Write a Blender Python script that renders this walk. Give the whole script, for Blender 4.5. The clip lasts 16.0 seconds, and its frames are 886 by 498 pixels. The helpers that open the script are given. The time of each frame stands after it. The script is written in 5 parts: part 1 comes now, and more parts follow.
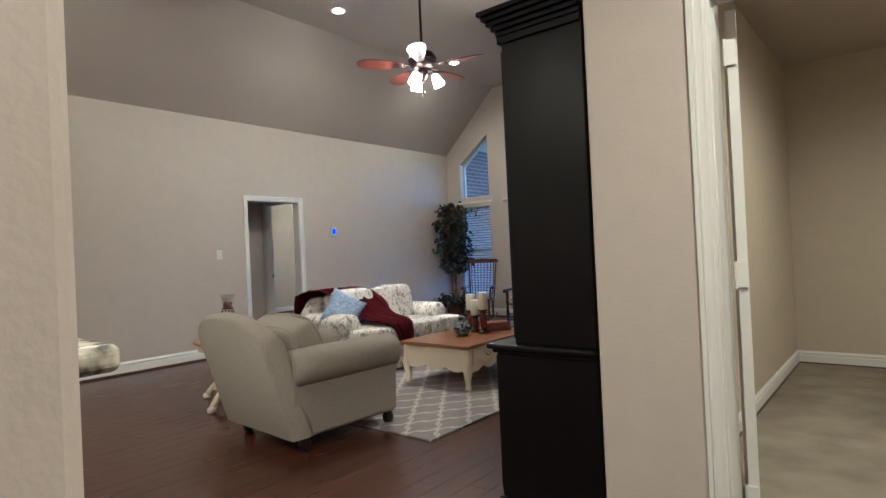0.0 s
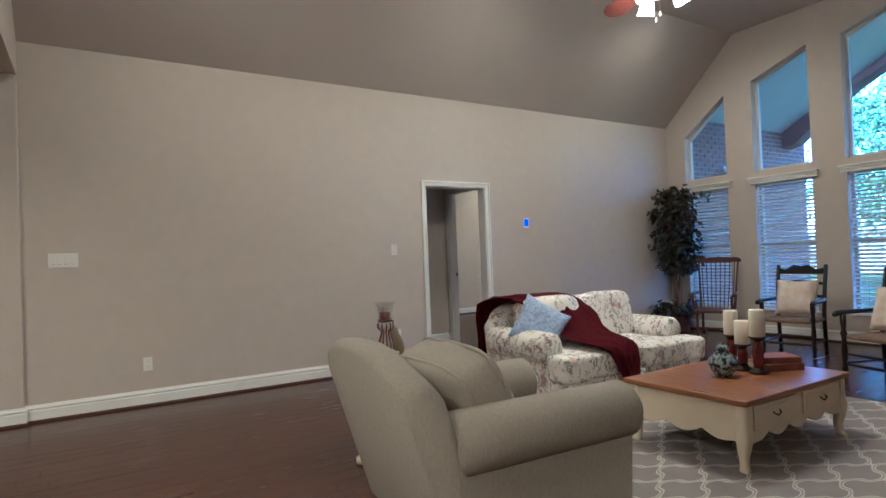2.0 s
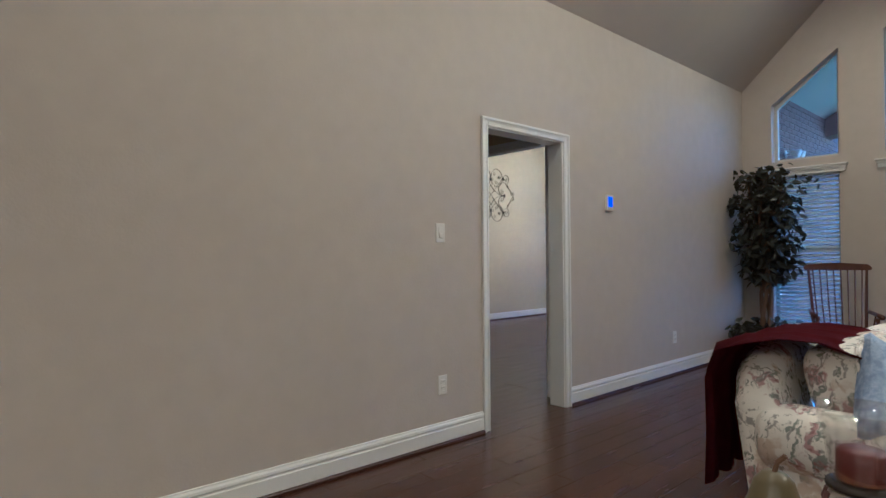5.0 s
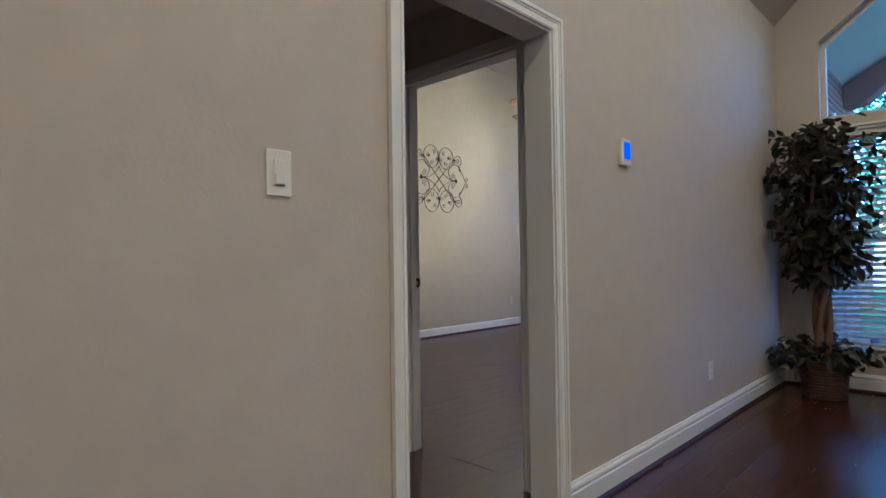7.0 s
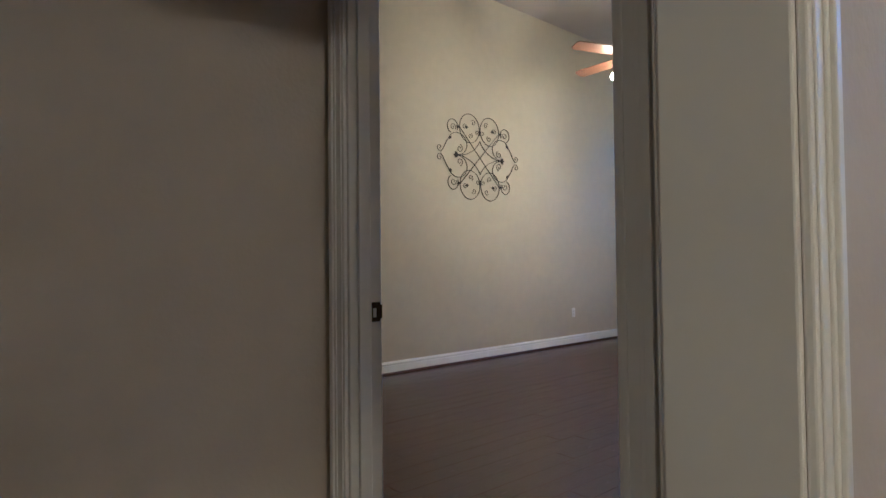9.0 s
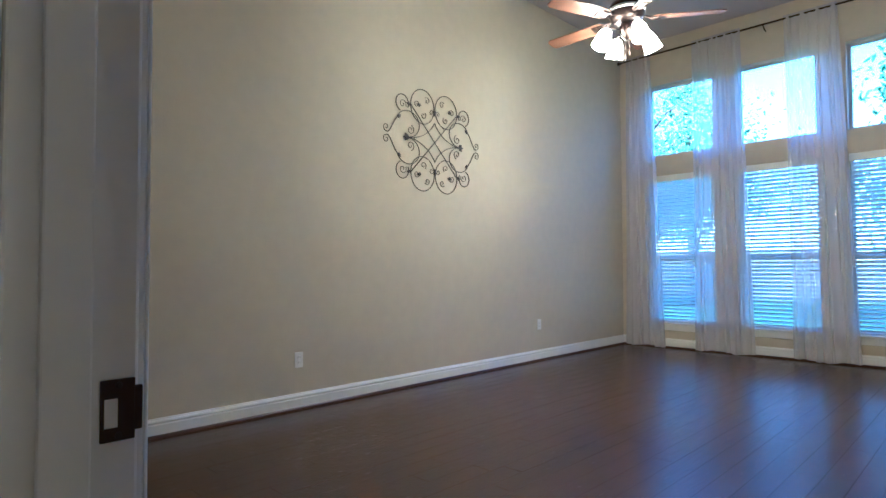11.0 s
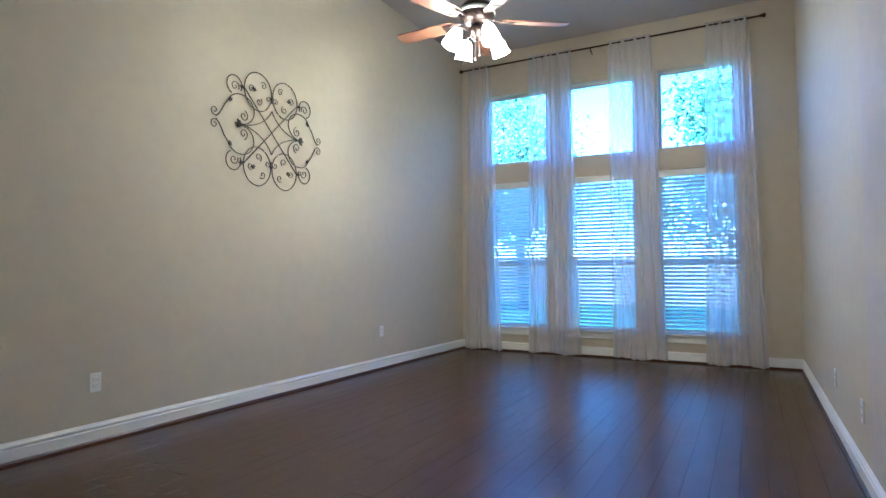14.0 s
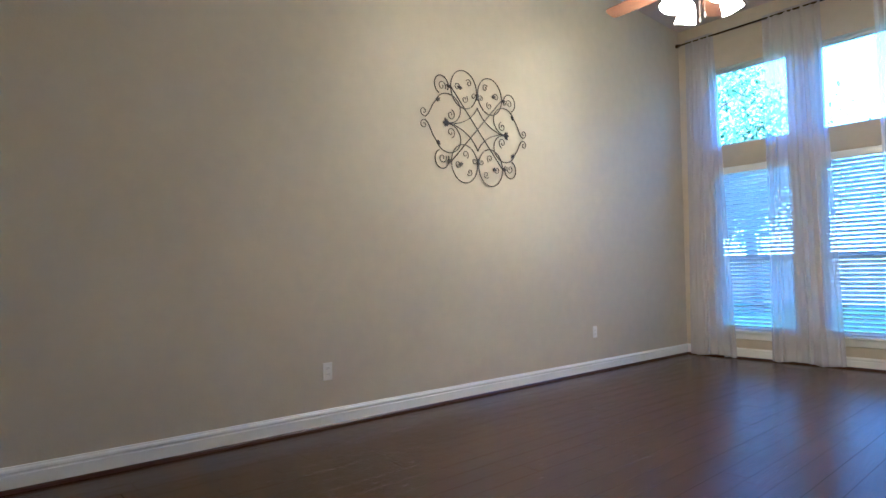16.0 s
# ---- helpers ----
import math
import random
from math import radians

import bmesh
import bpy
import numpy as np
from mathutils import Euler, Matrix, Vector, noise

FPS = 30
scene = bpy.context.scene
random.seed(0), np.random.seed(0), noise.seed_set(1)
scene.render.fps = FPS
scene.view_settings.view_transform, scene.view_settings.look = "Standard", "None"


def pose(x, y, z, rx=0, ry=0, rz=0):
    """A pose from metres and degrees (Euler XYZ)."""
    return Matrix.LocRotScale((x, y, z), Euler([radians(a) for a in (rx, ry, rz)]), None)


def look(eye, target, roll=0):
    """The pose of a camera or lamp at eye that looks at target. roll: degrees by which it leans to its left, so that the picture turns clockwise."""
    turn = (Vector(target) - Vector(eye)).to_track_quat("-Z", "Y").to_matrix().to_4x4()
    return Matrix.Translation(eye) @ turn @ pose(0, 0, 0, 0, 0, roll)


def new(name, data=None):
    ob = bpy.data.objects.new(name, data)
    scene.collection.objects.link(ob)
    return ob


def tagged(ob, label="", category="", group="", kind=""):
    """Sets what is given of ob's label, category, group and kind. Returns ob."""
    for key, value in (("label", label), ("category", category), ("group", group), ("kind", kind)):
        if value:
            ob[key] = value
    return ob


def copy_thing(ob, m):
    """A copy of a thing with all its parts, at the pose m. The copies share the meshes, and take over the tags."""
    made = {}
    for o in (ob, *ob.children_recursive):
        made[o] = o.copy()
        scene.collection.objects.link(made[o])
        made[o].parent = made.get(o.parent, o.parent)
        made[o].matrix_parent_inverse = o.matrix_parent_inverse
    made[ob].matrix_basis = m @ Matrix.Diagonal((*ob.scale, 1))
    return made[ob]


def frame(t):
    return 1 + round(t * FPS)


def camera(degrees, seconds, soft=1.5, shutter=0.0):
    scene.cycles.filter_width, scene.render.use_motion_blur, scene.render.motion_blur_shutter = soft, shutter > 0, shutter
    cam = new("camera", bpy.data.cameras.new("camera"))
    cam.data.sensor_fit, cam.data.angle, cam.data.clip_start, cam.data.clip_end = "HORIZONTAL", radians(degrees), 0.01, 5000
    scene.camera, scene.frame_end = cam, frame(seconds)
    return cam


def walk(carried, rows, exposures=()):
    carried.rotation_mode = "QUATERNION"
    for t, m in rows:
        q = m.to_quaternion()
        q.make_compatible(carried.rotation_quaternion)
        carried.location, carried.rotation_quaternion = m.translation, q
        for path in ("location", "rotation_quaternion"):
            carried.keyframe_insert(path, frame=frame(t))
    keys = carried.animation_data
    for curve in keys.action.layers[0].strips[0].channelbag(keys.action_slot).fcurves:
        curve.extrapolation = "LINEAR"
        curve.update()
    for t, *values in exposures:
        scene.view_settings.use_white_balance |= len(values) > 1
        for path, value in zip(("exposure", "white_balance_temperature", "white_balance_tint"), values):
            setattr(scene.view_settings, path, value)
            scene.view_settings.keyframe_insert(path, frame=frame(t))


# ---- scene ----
cam = camera(75.7, 16.0, soft=1.5, shutter=0.0)
PATH = [
    (0, (0.958, 0.341, 1.193), (-0.306, 1.891, 1.208), -2.7),
    (0.5, (0.724, 0.667, 1.159), (-0.705, 2.066, 1.186), -2.5),
    (1, (0.458, 0.994, 1.147), (-1.119, 2.223, 1.178), -2.4),
    (1.5, (0.148, 1.226, 1.147), (-1.533, 2.309, 1.186), -2.5),
    (2, (-0.266, 1.343, 1.192), (-1.965, 2.397, 1.225), -2.2),
    (2.5, (-0.799, 1.397, 1.188), (-2.499, 2.450, 1.227), -2.1),
    (3, (-1.320, 1.402, 1.209), (-3.024, 2.449, 1.246), -2),
    (3.5, (-1.852, 1.445, 1.181), (-3.543, 2.512, 1.225), -1.9),
    (4, (-2.360, 1.505, 1.158), (-4.025, 2.613, 1.202), -1.8),
    (4.2, (-2.552, 1.543, 1.183), (-4.182, 2.701, 1.217), -1.3),
    (6.3, (-4.243, 2.828, 1.096), (-5.615, 4.282, 1.139), -1.0),
    (6.5, (-4.360, 3.003, 1.087), (-5.732, 4.457, 1.128), -0.9),
    (7, (-4.621, 3.457, 1.080), (-6.003, 4.902, 1.122), -0.8),
    (7.5, (-4.848, 3.878, 1.090), (-6.281, 5.272, 1.133), -1.1),
    (8, (-5.186, 4.291, 1.085), (-6.689, 5.610, 1.138), -0.9),
    (8.5, (-5.477, 4.618, 1.087), (-7.000, 5.913, 1.136), -0.6),
    (10.8, (-6.422, 5.541, 1.070), (-7.873, 6.917, 1.134), -0.31),
    (11, (-6.474, 5.591, 1.075), (-7.883, 7.009, 1.140), -0.25),
    (11.5, (-6.551, 5.724, 1.059), (-7.886, 7.211, 1.135), -0.17),
    (12, (-6.612, 5.790, 1.067), (-7.863, 7.350, 1.142), -0.12),
    (12.5, (-6.671, 5.784, 1.070), (-7.801, 7.433, 1.144), 0.07),
    (13, (-6.711, 5.785, 1.051), (-7.742, 7.496, 1.132), 0.05),
    (13.5, (-6.731, 5.783, 1.057), (-7.696, 7.533, 1.140), -0.05),
    (14, (-6.721, 5.788, 1.056), (-7.671, 7.546, 1.141), -0.05),
    (14.5, (-6.710, 5.800, 1.044), (-7.686, 7.543, 1.136), -0.23),
    (15, (-6.715, 5.829, 1.033), (-7.822, 7.491, 1.128), -0.49),
    (15.5, (-6.776, 5.885, 1.020), (-8.069, 7.408, 1.118), -0.56),
    (16, (-6.897, 5.948, 1.009), (-8.400, 7.265, 1.105), -0.63),
]
walk(cam, [(t, look(eye, target, roll)) for t, eye, target, roll in PATH], [(0, 3.85, 3440, 10), (4.2, 3.66, 3440, 10), (6.3, 3.5, 3460, 10), (8.7, 3.45, 3650, 10), (10.8, 3.9, 3430, 6), (14, 3.87, 3430, 6), (16, 3.95, 3580, 9)])

# ---------------- world and lights ----------------
SUN_EL, SUN_AZ = radians(38), radians(160)
world = bpy.data.worlds.new("world")
scene.world = world
world.use_nodes = True
wn = world.node_tree.nodes
sky = wn.new("ShaderNodeTexSky")
sky.sky_type = "NISHITA"
sky.sun_disc = False
sky.sun_elevation, sky.sun_rotation = SUN_EL, SUN_AZ
world.node_tree.links.new(sky.outputs[0], wn["Background"].inputs[0])
wn["Background"].inputs[1].default_value = 0.145


def lamp(name, kind, m, energy, color=(1, 1, 1), **more):
    data = bpy.data.lights.new(name, kind)
    data.energy, data.color = energy, color
    for key, value in more.items():
        setattr(data, key, value)
    ob = new(name, data)
    ob.matrix_world = m
    return ob


sun = lamp("sun", "SUN", pose(0, 0, 20, 52, 0, 20), 2.4, (1, 0.97, 0.92), angle=radians(12))
WARM = (1.0, 0.575, 0.18)

# ---------------- materials ----------------


def mat(name, color, rough=0.6, metal=0.0, vary=0.06, scale=6.0, fine=120.0, bump=0.1, spec=0.5, color2=None, emit=0.0, per_object=0.0, stretch=(1, 1, 1), coat=0.0, crisp=0.0):
    m = bpy.data.materials.new(name)
    m.use_nodes = True
    nt = m.node_tree
    n, lk = nt.nodes, nt.links
    b = n["Principled BSDF"]
    b.inputs["Roughness"].default_value = rough
    b.inputs["Metallic"].default_value = metal
    b.inputs["Specular IOR Level"].default_value = spec
    b.inputs["Coat Weight"].default_value = coat
    b.inputs["Coat Roughness"].default_value = 0.15
    tc = n.new("ShaderNodeTexCoord")
    mp = n.new("ShaderNodeMapping")
    mp.inputs["Scale"].default_value = stretch
    lk.new(tc.outputs["Object"], mp.inputs[0])
    big = n.new("ShaderNodeTexNoise")
    big.inputs["Scale"].default_value = scale
    big.inputs["Detail"].default_value = 4
    lk.new(mp.outputs[0], big.inputs["Vector"])
    small = n.new("ShaderNodeTexNoise")
    small.inputs["Scale"].default_value = fine
    small.inputs["Detail"].default_value = 3
    lk.new(mp.outputs[0], small.inputs["Vector"])
    c2 = color2 or tuple(c * (1 - 2.2 * vary) for c in color)
    c1 = color if color2 else tuple(min(1, c * (1 + vary)) for c in color)
    mix = n.new("ShaderNodeMix")
    mix.data_type = "RGBA"
    mix.inputs[6].default_value, mix.inputs[7].default_value = (*c1, 1), (*c2, 1)
    if crisp:
        edge = n.new("ShaderNodeMapRange")
        edge.inputs[1].default_value, edge.inputs[2].default_value = 0.5 - crisp, 0.5 + crisp
        lk.new(big.outputs[0], edge.inputs[0])
        lk.new(edge.outputs[0], mix.inputs[0])
    else:
        lk.new(big.outputs[0], mix.inputs[0])
    last = mix.outputs[2]
    if per_object:
        info = n.new("ShaderNodeObjectInfo")
        hsv = n.new("ShaderNodeHueSaturation")
        mr = n.new("ShaderNodeMapRange")
        mr.inputs[3].default_value, mr.inputs[4].default_value = 1 - per_object, 1 + per_object
        lk.new(info.outputs["Random"], mr.inputs[0])
        lk.new(mr.outputs[0], hsv.inputs["Value"])
        lk.new(last, hsv.inputs["Color"])
        last = hsv.outputs[0]
    lk.new(last, b.inputs["Base Color"])
    if bump:
        bp = n.new("ShaderNodeBump")
        bp.inputs["Strength"].default_value = bump
        bp.inputs["Distance"].default_value = 0.004
        lk.new(small.outputs[0], bp.inputs["Height"])
        lk.new(bp.outputs[0], b.inputs["Normal"])
    rr = n.new("ShaderNodeMapRange")
    rr.inputs[3].default_value, rr.inputs[4].default_value = max(0.02, rough - 0.07), min(1, rough + 0.07)
    lk.new(big.outputs[0], rr.inputs[0])
    lk.new(rr.outputs[0], b.inputs["Roughness"])
    if emit:
        b.inputs["Emission Color"].default_value = (1.0, 0.61, 0.23, 1)
        b.inputs["Emission Strength"].default_value = emit
    return m


def wood_mat(name, dark, light, rough, along=(6, 0.7, 6), per_object=0.0, coat=0.0, bump=0.15):
    """Wood with grain drawn out along one axis."""
    m = mat(name, light, rough, color2=dark, scale=3.0, fine=14.0, bump=bump, per_object=per_object, stretch=along, coat=coat)
    return m


def floral_mat(name):
    m = mat(name, (0.80, 0.765, 0.71), 0.9, scale=9, fine=260, bump=0.25)
    nt = m.node_tree
    n, lk = nt.nodes, nt.links
    b = n["Principled BSDF"]
    base = b.inputs["Base Color"].links[0].from_socket
    tc = n.new("ShaderNodeTexCoord")
    warp = n.new("ShaderNodeTexNoise")
    warp.inputs["Scale"].default_value = 13
    warp.inputs["Detail"].default_value = 3
    lk.new(tc.outputs["Object"], warp.inputs["Vector"])
    add = n.new("ShaderNodeMix")
    add.data_type = "VECTOR"
    add.inputs[0].default_value = 0.14
    lk.new(tc.outputs["Object"], add.inputs[4])
    lk.new(warp.outputs["Color"], add.inputs[5])
    for scale, (lo, hi), color, seedx, st in ((9.0, (0.44, 0.50), (0.09, 0.125, 0.115, 1), 0, (1.9, 1.9, 0.6)), (7.0, (0.36, 0.42), (0.30, 0.12, 0.15, 1), 5.3, (1.2, 1.2, 0.8)), (11.0, (0.46, 0.52), (0.20, 0.19, 0.20, 1), 9.1, (1.9, 1.9, 0.5)), (5.0, (0.30, 0.38), (0.52, 0.41, 0.31, 1), 3.7, (1.2, 1, 0.7))):
        mp = n.new("ShaderNodeMapping")
        mp.inputs["Location"].default_value = (seedx, seedx * 0.7, seedx * 1.3)
        mp.inputs["Scale"].default_value = st
        lk.new(add.outputs[1], mp.inputs[0])
        v = n.new("ShaderNodeTexVoronoi")
        v.inputs["Scale"].default_value = scale
        lk.new(mp.outputs[0], v.inputs["Vector"])
        r = n.new("ShaderNodeMapRange")
        r.inputs[1].default_value, r.inputs[2].default_value = lo, hi
        r.inputs[3].default_value, r.inputs[4].default_value = 0.75, 0.0
        lk.new(v.outputs["Distance"], r.inputs[0])
        cut = n.new("ShaderNodeTexNoise")
        cut.inputs["Scale"].default_value = scale * 2.6
        lk.new(mp.outputs[0], cut.inputs["Vector"])
        cr = n.new("ShaderNodeMapRange")
        cr.inputs[1].default_value, cr.inputs[2].default_value = 0.51, 0.59
        lk.new(cut.outputs[0], cr.inputs[0])
        mul = n.new("ShaderNodeMath")
        mul.operation = "MULTIPLY"
        lk.new(r.outputs[0], mul.inputs[0])
        lk.new(cr.outputs[0], mul.inputs[1])
        mix = n.new("ShaderNodeMix")
        mix.data_type = "RGBA"
        mix.inputs[7].default_value = color
        lk.new(mul.outputs[0], mix.inputs[0])
        lk.new(base, mix.inputs[6])
        base = mix.outputs[2]
    lk.new(base, b.inputs["Base Color"])
    return m


def rug_mat(name):
    """Grey pile with a pale trellis of curved diamonds."""
    m = mat(name, (0.27, 0.24, 0.24), 0.95, scale=5, fine=300, bump=0.5, vary=0.1)
    nt = m.node_tree
    n, lk = nt.nodes, nt.links
    b = n["Principled BSDF"]
    base = b.inputs["Base Color"].links[0].from_socket
    tc = n.new("ShaderNodeTexCoord")
    sep = n.new("ShaderNodeSeparateXYZ")
    lk.new(tc.outputs["Object"], sep.inputs[0])

    def math_node(op, a, c):
        k = n.new("ShaderNodeMath")
        k.operation = op
        for i, v in enumerate((a, c)):
            if v is None:
                continue
            if isinstance(v, (int, float)):
                k.inputs[i].default_value = v
            else:
                lk.new(v, k.inputs[i])
        return k.outputs[0]

    u = math_node("MULTIPLY", sep.outputs[0], 2 * math.pi / 0.26)
    v = math_node("MULTIPLY", sep.outputs[1], 2 * math.pi / 0.35)
    cu, cv = math_node("COSINE", u, None), math_node("COSINE", v, None)
    c3 = math_node("COSINE", math_node("MULTIPLY", u, 3), None)
    total = math_node("ADD", math_node("ADD", cu, cv), math_node("MULTIPLY", c3, 0.32))
    edge = math_node("ABSOLUTE", math_node("ADD", math_node("ABSOLUTE", total, None), -0.22), None)
    line = math_node("LESS_THAN", edge, 0.13)
    mix = n.new("ShaderNodeMix")
    mix.data_type = "RGBA"
    mix.inputs[7].default_value = (0.62, 0.59, 0.55, 1)
    lk.new(math_node("MULTIPLY", line, 0.8), mix.inputs[0])
    lk.new(base, mix.inputs[6])
    lk.new(mix.outputs[2], b.inputs["Base Color"])
    return m


def pane_mat(name, gloss=0.05):
    m = bpy.data.materials.new(name)
    m.use_nodes = True
    nt = m.node_tree
    n, lk = nt.nodes, nt.links
    tr = n.new("ShaderNodeBsdfTransparent")
    gl = n.new("ShaderNodeBsdfGlossy")
    gl.inputs["Roughness"].default_value = 0.02
    mx = n.new("ShaderNodeMixShader")
    mx.inputs[0].default_value = gloss
    lk.new(tr.outputs[0], mx.inputs[1])
    lk.new(gl.outputs[0], mx.inputs[2])
    lk.new(mx.outputs[0], n["Material Output"].inputs[0])
    return m


def sheer_mat(name):
    m = bpy.data.materials.new(name)
    m.use_nodes = True
    nt = m.node_tree
    n, lk = nt.nodes, nt.links
    tr = n.new("ShaderNodeBsdfTransparent")
    df = n.new("ShaderNodeBsdfDiffuse")
    df.inputs[0].default_value = (0.90, 0.88, 0.92, 1)
    tl = n.new("ShaderNodeBsdfTranslucent")
    tl.inputs[0].default_value = (0.95, 0.93, 0.97, 1)
    a = n.new("ShaderNodeMixShader")
    a.inputs[0].default_value = 0.70
    lk.new(df.outputs[0], a.inputs[1])
    lk.new(tl.outputs[0], a.inputs[2])
    wv = n.new("ShaderNodeTexNoise")
    wv.inputs["Scale"].default_value = 900
    mr = n.new("ShaderNodeMapRange")
    mr.inputs[3].default_value, mr.inputs[4].default_value = 0.40, 0.54
    lk.new(wv.outputs[0], mr.inputs[0])
    mx = n.new("ShaderNodeMixShader")
    lk.new(mr.outputs[0], mx.inputs[0])
    lk.new(tr.outputs[0], mx.inputs[1])
    lk.new(a.outputs[0], mx.inputs[2])
    lk.new(mx.outputs[0], n["Material Output"].inputs[0])
    return m


WALL = mat("wall_paint", (0.54, 0.485, 0.42), 0.7, vary=0.035, scale=9, fine=75, bump=0.22, spec=0.3)
WALL2 = mat("bedroom_wall_paint", (0.55, 0.49, 0.36), 0.7, vary=0.035, scale=9, fine=75, bump=0.22, spec=0.3)
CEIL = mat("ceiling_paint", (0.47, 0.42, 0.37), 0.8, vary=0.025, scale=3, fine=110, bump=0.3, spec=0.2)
TRIM = mat("white_trim_paint", (0.80, 0.79, 0.76), 0.35, vary=0.015, scale=3, fine=40, bump=0.03)
PLASTIC = mat("white_plastic", (0.78, 0.76, 0.71), 0.35, vary=0.01, bump=0)
SLOT = mat("dark_slot", (0.03, 0.03, 0.03), 0.6, bump=0)
PLANK = wood_mat("floor_plank", (0.023, 0.0085, 0.004), (0.088, 0.031, 0.012), 0.25, per_object=0.12, bump=0.012)
UNDER = mat("floor_joint", (0.012, 0.006, 0.004), 0.8, bump=0)
SHOE = wood_mat("shoe_moulding", (0.030, 0.011, 0.007), (0.07, 0.026, 0.015), 0.4)
CARPET = mat("carpet", (0.34, 0.30, 0.22), 1.0, vary=0.3, scale=3.0, fine=350, bump=0.8, spec=0.1)
BLACKWOOD = mat("black_lacquered_wood", (0.0035, 0.003, 0.0038), 0.36, vary=0.3, spec=0.28, scale=4, fine=60, bump=0.04, stretch=(8, 8, 0.7))
CHAIRBLACK = mat("black_painted_wood", (0.012, 0.009, 0.009), 0.35, vary=0.3, fine=70, bump=0.05)
LINEN = mat("grey_linen", (0.37, 0.335, 0.28), 0.95, vary=0.09, scale=80, fine=260, bump=1.0, spec=0.15, stretch=(1, 1, 0.5))
FLORAL = floral_mat("floral_cotton")
BURG = mat("burgundy_knit", (0.10, 0.010, 0.016), 0.95, vary=0.14, scale=14, fine=260, bump=0.6, spec=0.1)
BLUEC = mat("pale_blue_fabric", (0.42, 0.50, 0.72), 0.85, color2=(0.27, 0.34, 0.58), scale=42, fine=120, bump=0.7, spec=0.15, crisp=0.12)
CREAM = mat("cream_paint", (0.74, 0.65, 0.46), 0.5, vary=0.05, scale=6, fine=60, bump=0.08)
HONEY = wood_mat("honey_wood", (0.19, 0.075, 0.018), (0.33, 0.145, 0.04), 0.3, along=(0.9, 7, 7), coat=0.3, bump=0.05)
HONEY2 = wood_mat("table_top_wood", (0.28, 0.13, 0.028), (0.42, 0.22, 0.06), 0.33, along=(5, 0.9, 5), coat=0.2, bump=0.05)
RUG = rug_mat("trellis_rug")
IRON = mat("dark_iron", (0.045, 0.035, 0.030), 0.5, metal=0.6, vary=0.2, bump=0.1)
BRONZE = mat("oil_rubbed_bronze", (0.05, 0.033, 0.026), 0.38, metal=0.8, vary=0.2, bump=0.05)
BLADE = wood_mat("fan_blade_wood", (0.05, 0.014, 0.009), (0.11, 0.032, 0.018), 0.35, along=(1.2, 9, 9), bump=0.05)
BLADE2 = wood_mat("oak_blade_wood", (0.12, 0.055, 0.025), (0.22, 0.11, 0.055), 0.38, along=(1.2, 9, 9), bump=0.05)
SHADE = mat("lit_glass_shade", (0.9, 0.88, 0.84), 0.4, emit=11.0, bump=0)
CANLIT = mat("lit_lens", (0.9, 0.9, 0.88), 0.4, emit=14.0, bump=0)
WAX = mat("cream_wax", (0.78, 0.72, 0.58), 0.5, vary=0.03, bump=0.03)
REDWAX = mat("dark_red_wax", (0.10, 0.014, 0.016), 0.45, vary=0.1, bump=0.03)
REDGLAZE = mat("dark_red_glaze", (0.13, 0.014, 0.012), 0.25, vary=0.2, bump=0.03)
JAR = mat("blue_grey_glaze", (0.27, 0.32, 0.32), 0.2, scale=34, color2=(0.015, 0.025, 0.05), bump=0.05, crisp=0.08)
BOOKRED = mat("worn_red_leather", (0.20, 0.07, 0.045), 0.6, vary=0.15, scale=20, bump=0.1)
BOOKGREEN = mat("green_cloth_cover", (0.035, 0.055, 0.042), 0.6, vary=0.15, scale=20, bump=0.15)
PAPER = mat("page_edges", (0.55, 0.47, 0.34), 0.9, stretch=(1, 1, 60), bump=0.1)
WHITEWASH = mat("whitewashed_wood", (0.50, 0.43, 0.39), 0.65, vary=0.15, scale=30, fine=80, bump=0.3)
PLUM = mat("plum_paint", (0.13, 0.06, 0.06), 0.6, vary=0.15, scale=30, bump=0.2)
OLIVE = mat("olive_glaze", (0.17, 0.14, 0.065), 0.35, vary=0.2, scale=12, bump=0.05)
LEAF = mat("ficus_leaf", (0.028, 0.028, 0.015), 0.42, vary=0.4, scale=11, bump=0.1, per_object=0)
BARK = mat("ficus_bark", (0.17, 0.10, 0.055), 0.8, vary=0.25, scale=18, fine=60, bump=0.6, stretch=(1, 1, 0.3))
WICKER = mat("wicker", (0.10, 0.045, 0.025), 0.6, vary=0.3, scale=25, fine=90, bump=0.4)
ROCKER = wood_mat("rocker_wood", (0.045, 0.014, 0.008), (0.12, 0.038, 0.02), 0.33, along=(6, 6, 0.9))
RUSH = mat("woven_rush", (0.22, 0.15, 0.085), 0.8, vary=0.25, scale=40, fine=160, bump=0.5)
PILLOWF = mat("cream_print_cotton", (0.76, 0.71, 0.62), 0.9, scale=11, color2=(0.62, 0.47, 0.36), fine=200, bump=0.2, crisp=0.22)
GRANITE = mat("cream_granite", (0.62, 0.58, 0.46), 0.22, scale=26, color2=(0.10, 0.10, 0.075), fine=60, bump=0.05, crisp=0.13)
SLAT = mat("white_blind_slat", (0.76, 0.77, 0.78), 0.45, vary=0.02, bump=0)
tl_ = SLAT.node_tree.nodes.new("ShaderNodeBsdfTranslucent")
tl_.inputs[0].default_value = (0.80, 0.82, 0.82, 1)
mx_ = SLAT.node_tree.nodes.new("ShaderNodeMixShader")
mx_.inputs[0].default_value = 0.35
SLAT.node_tree.links.new(SLAT.node_tree.nodes["Principled BSDF"].outputs[0], mx_.inputs[1])
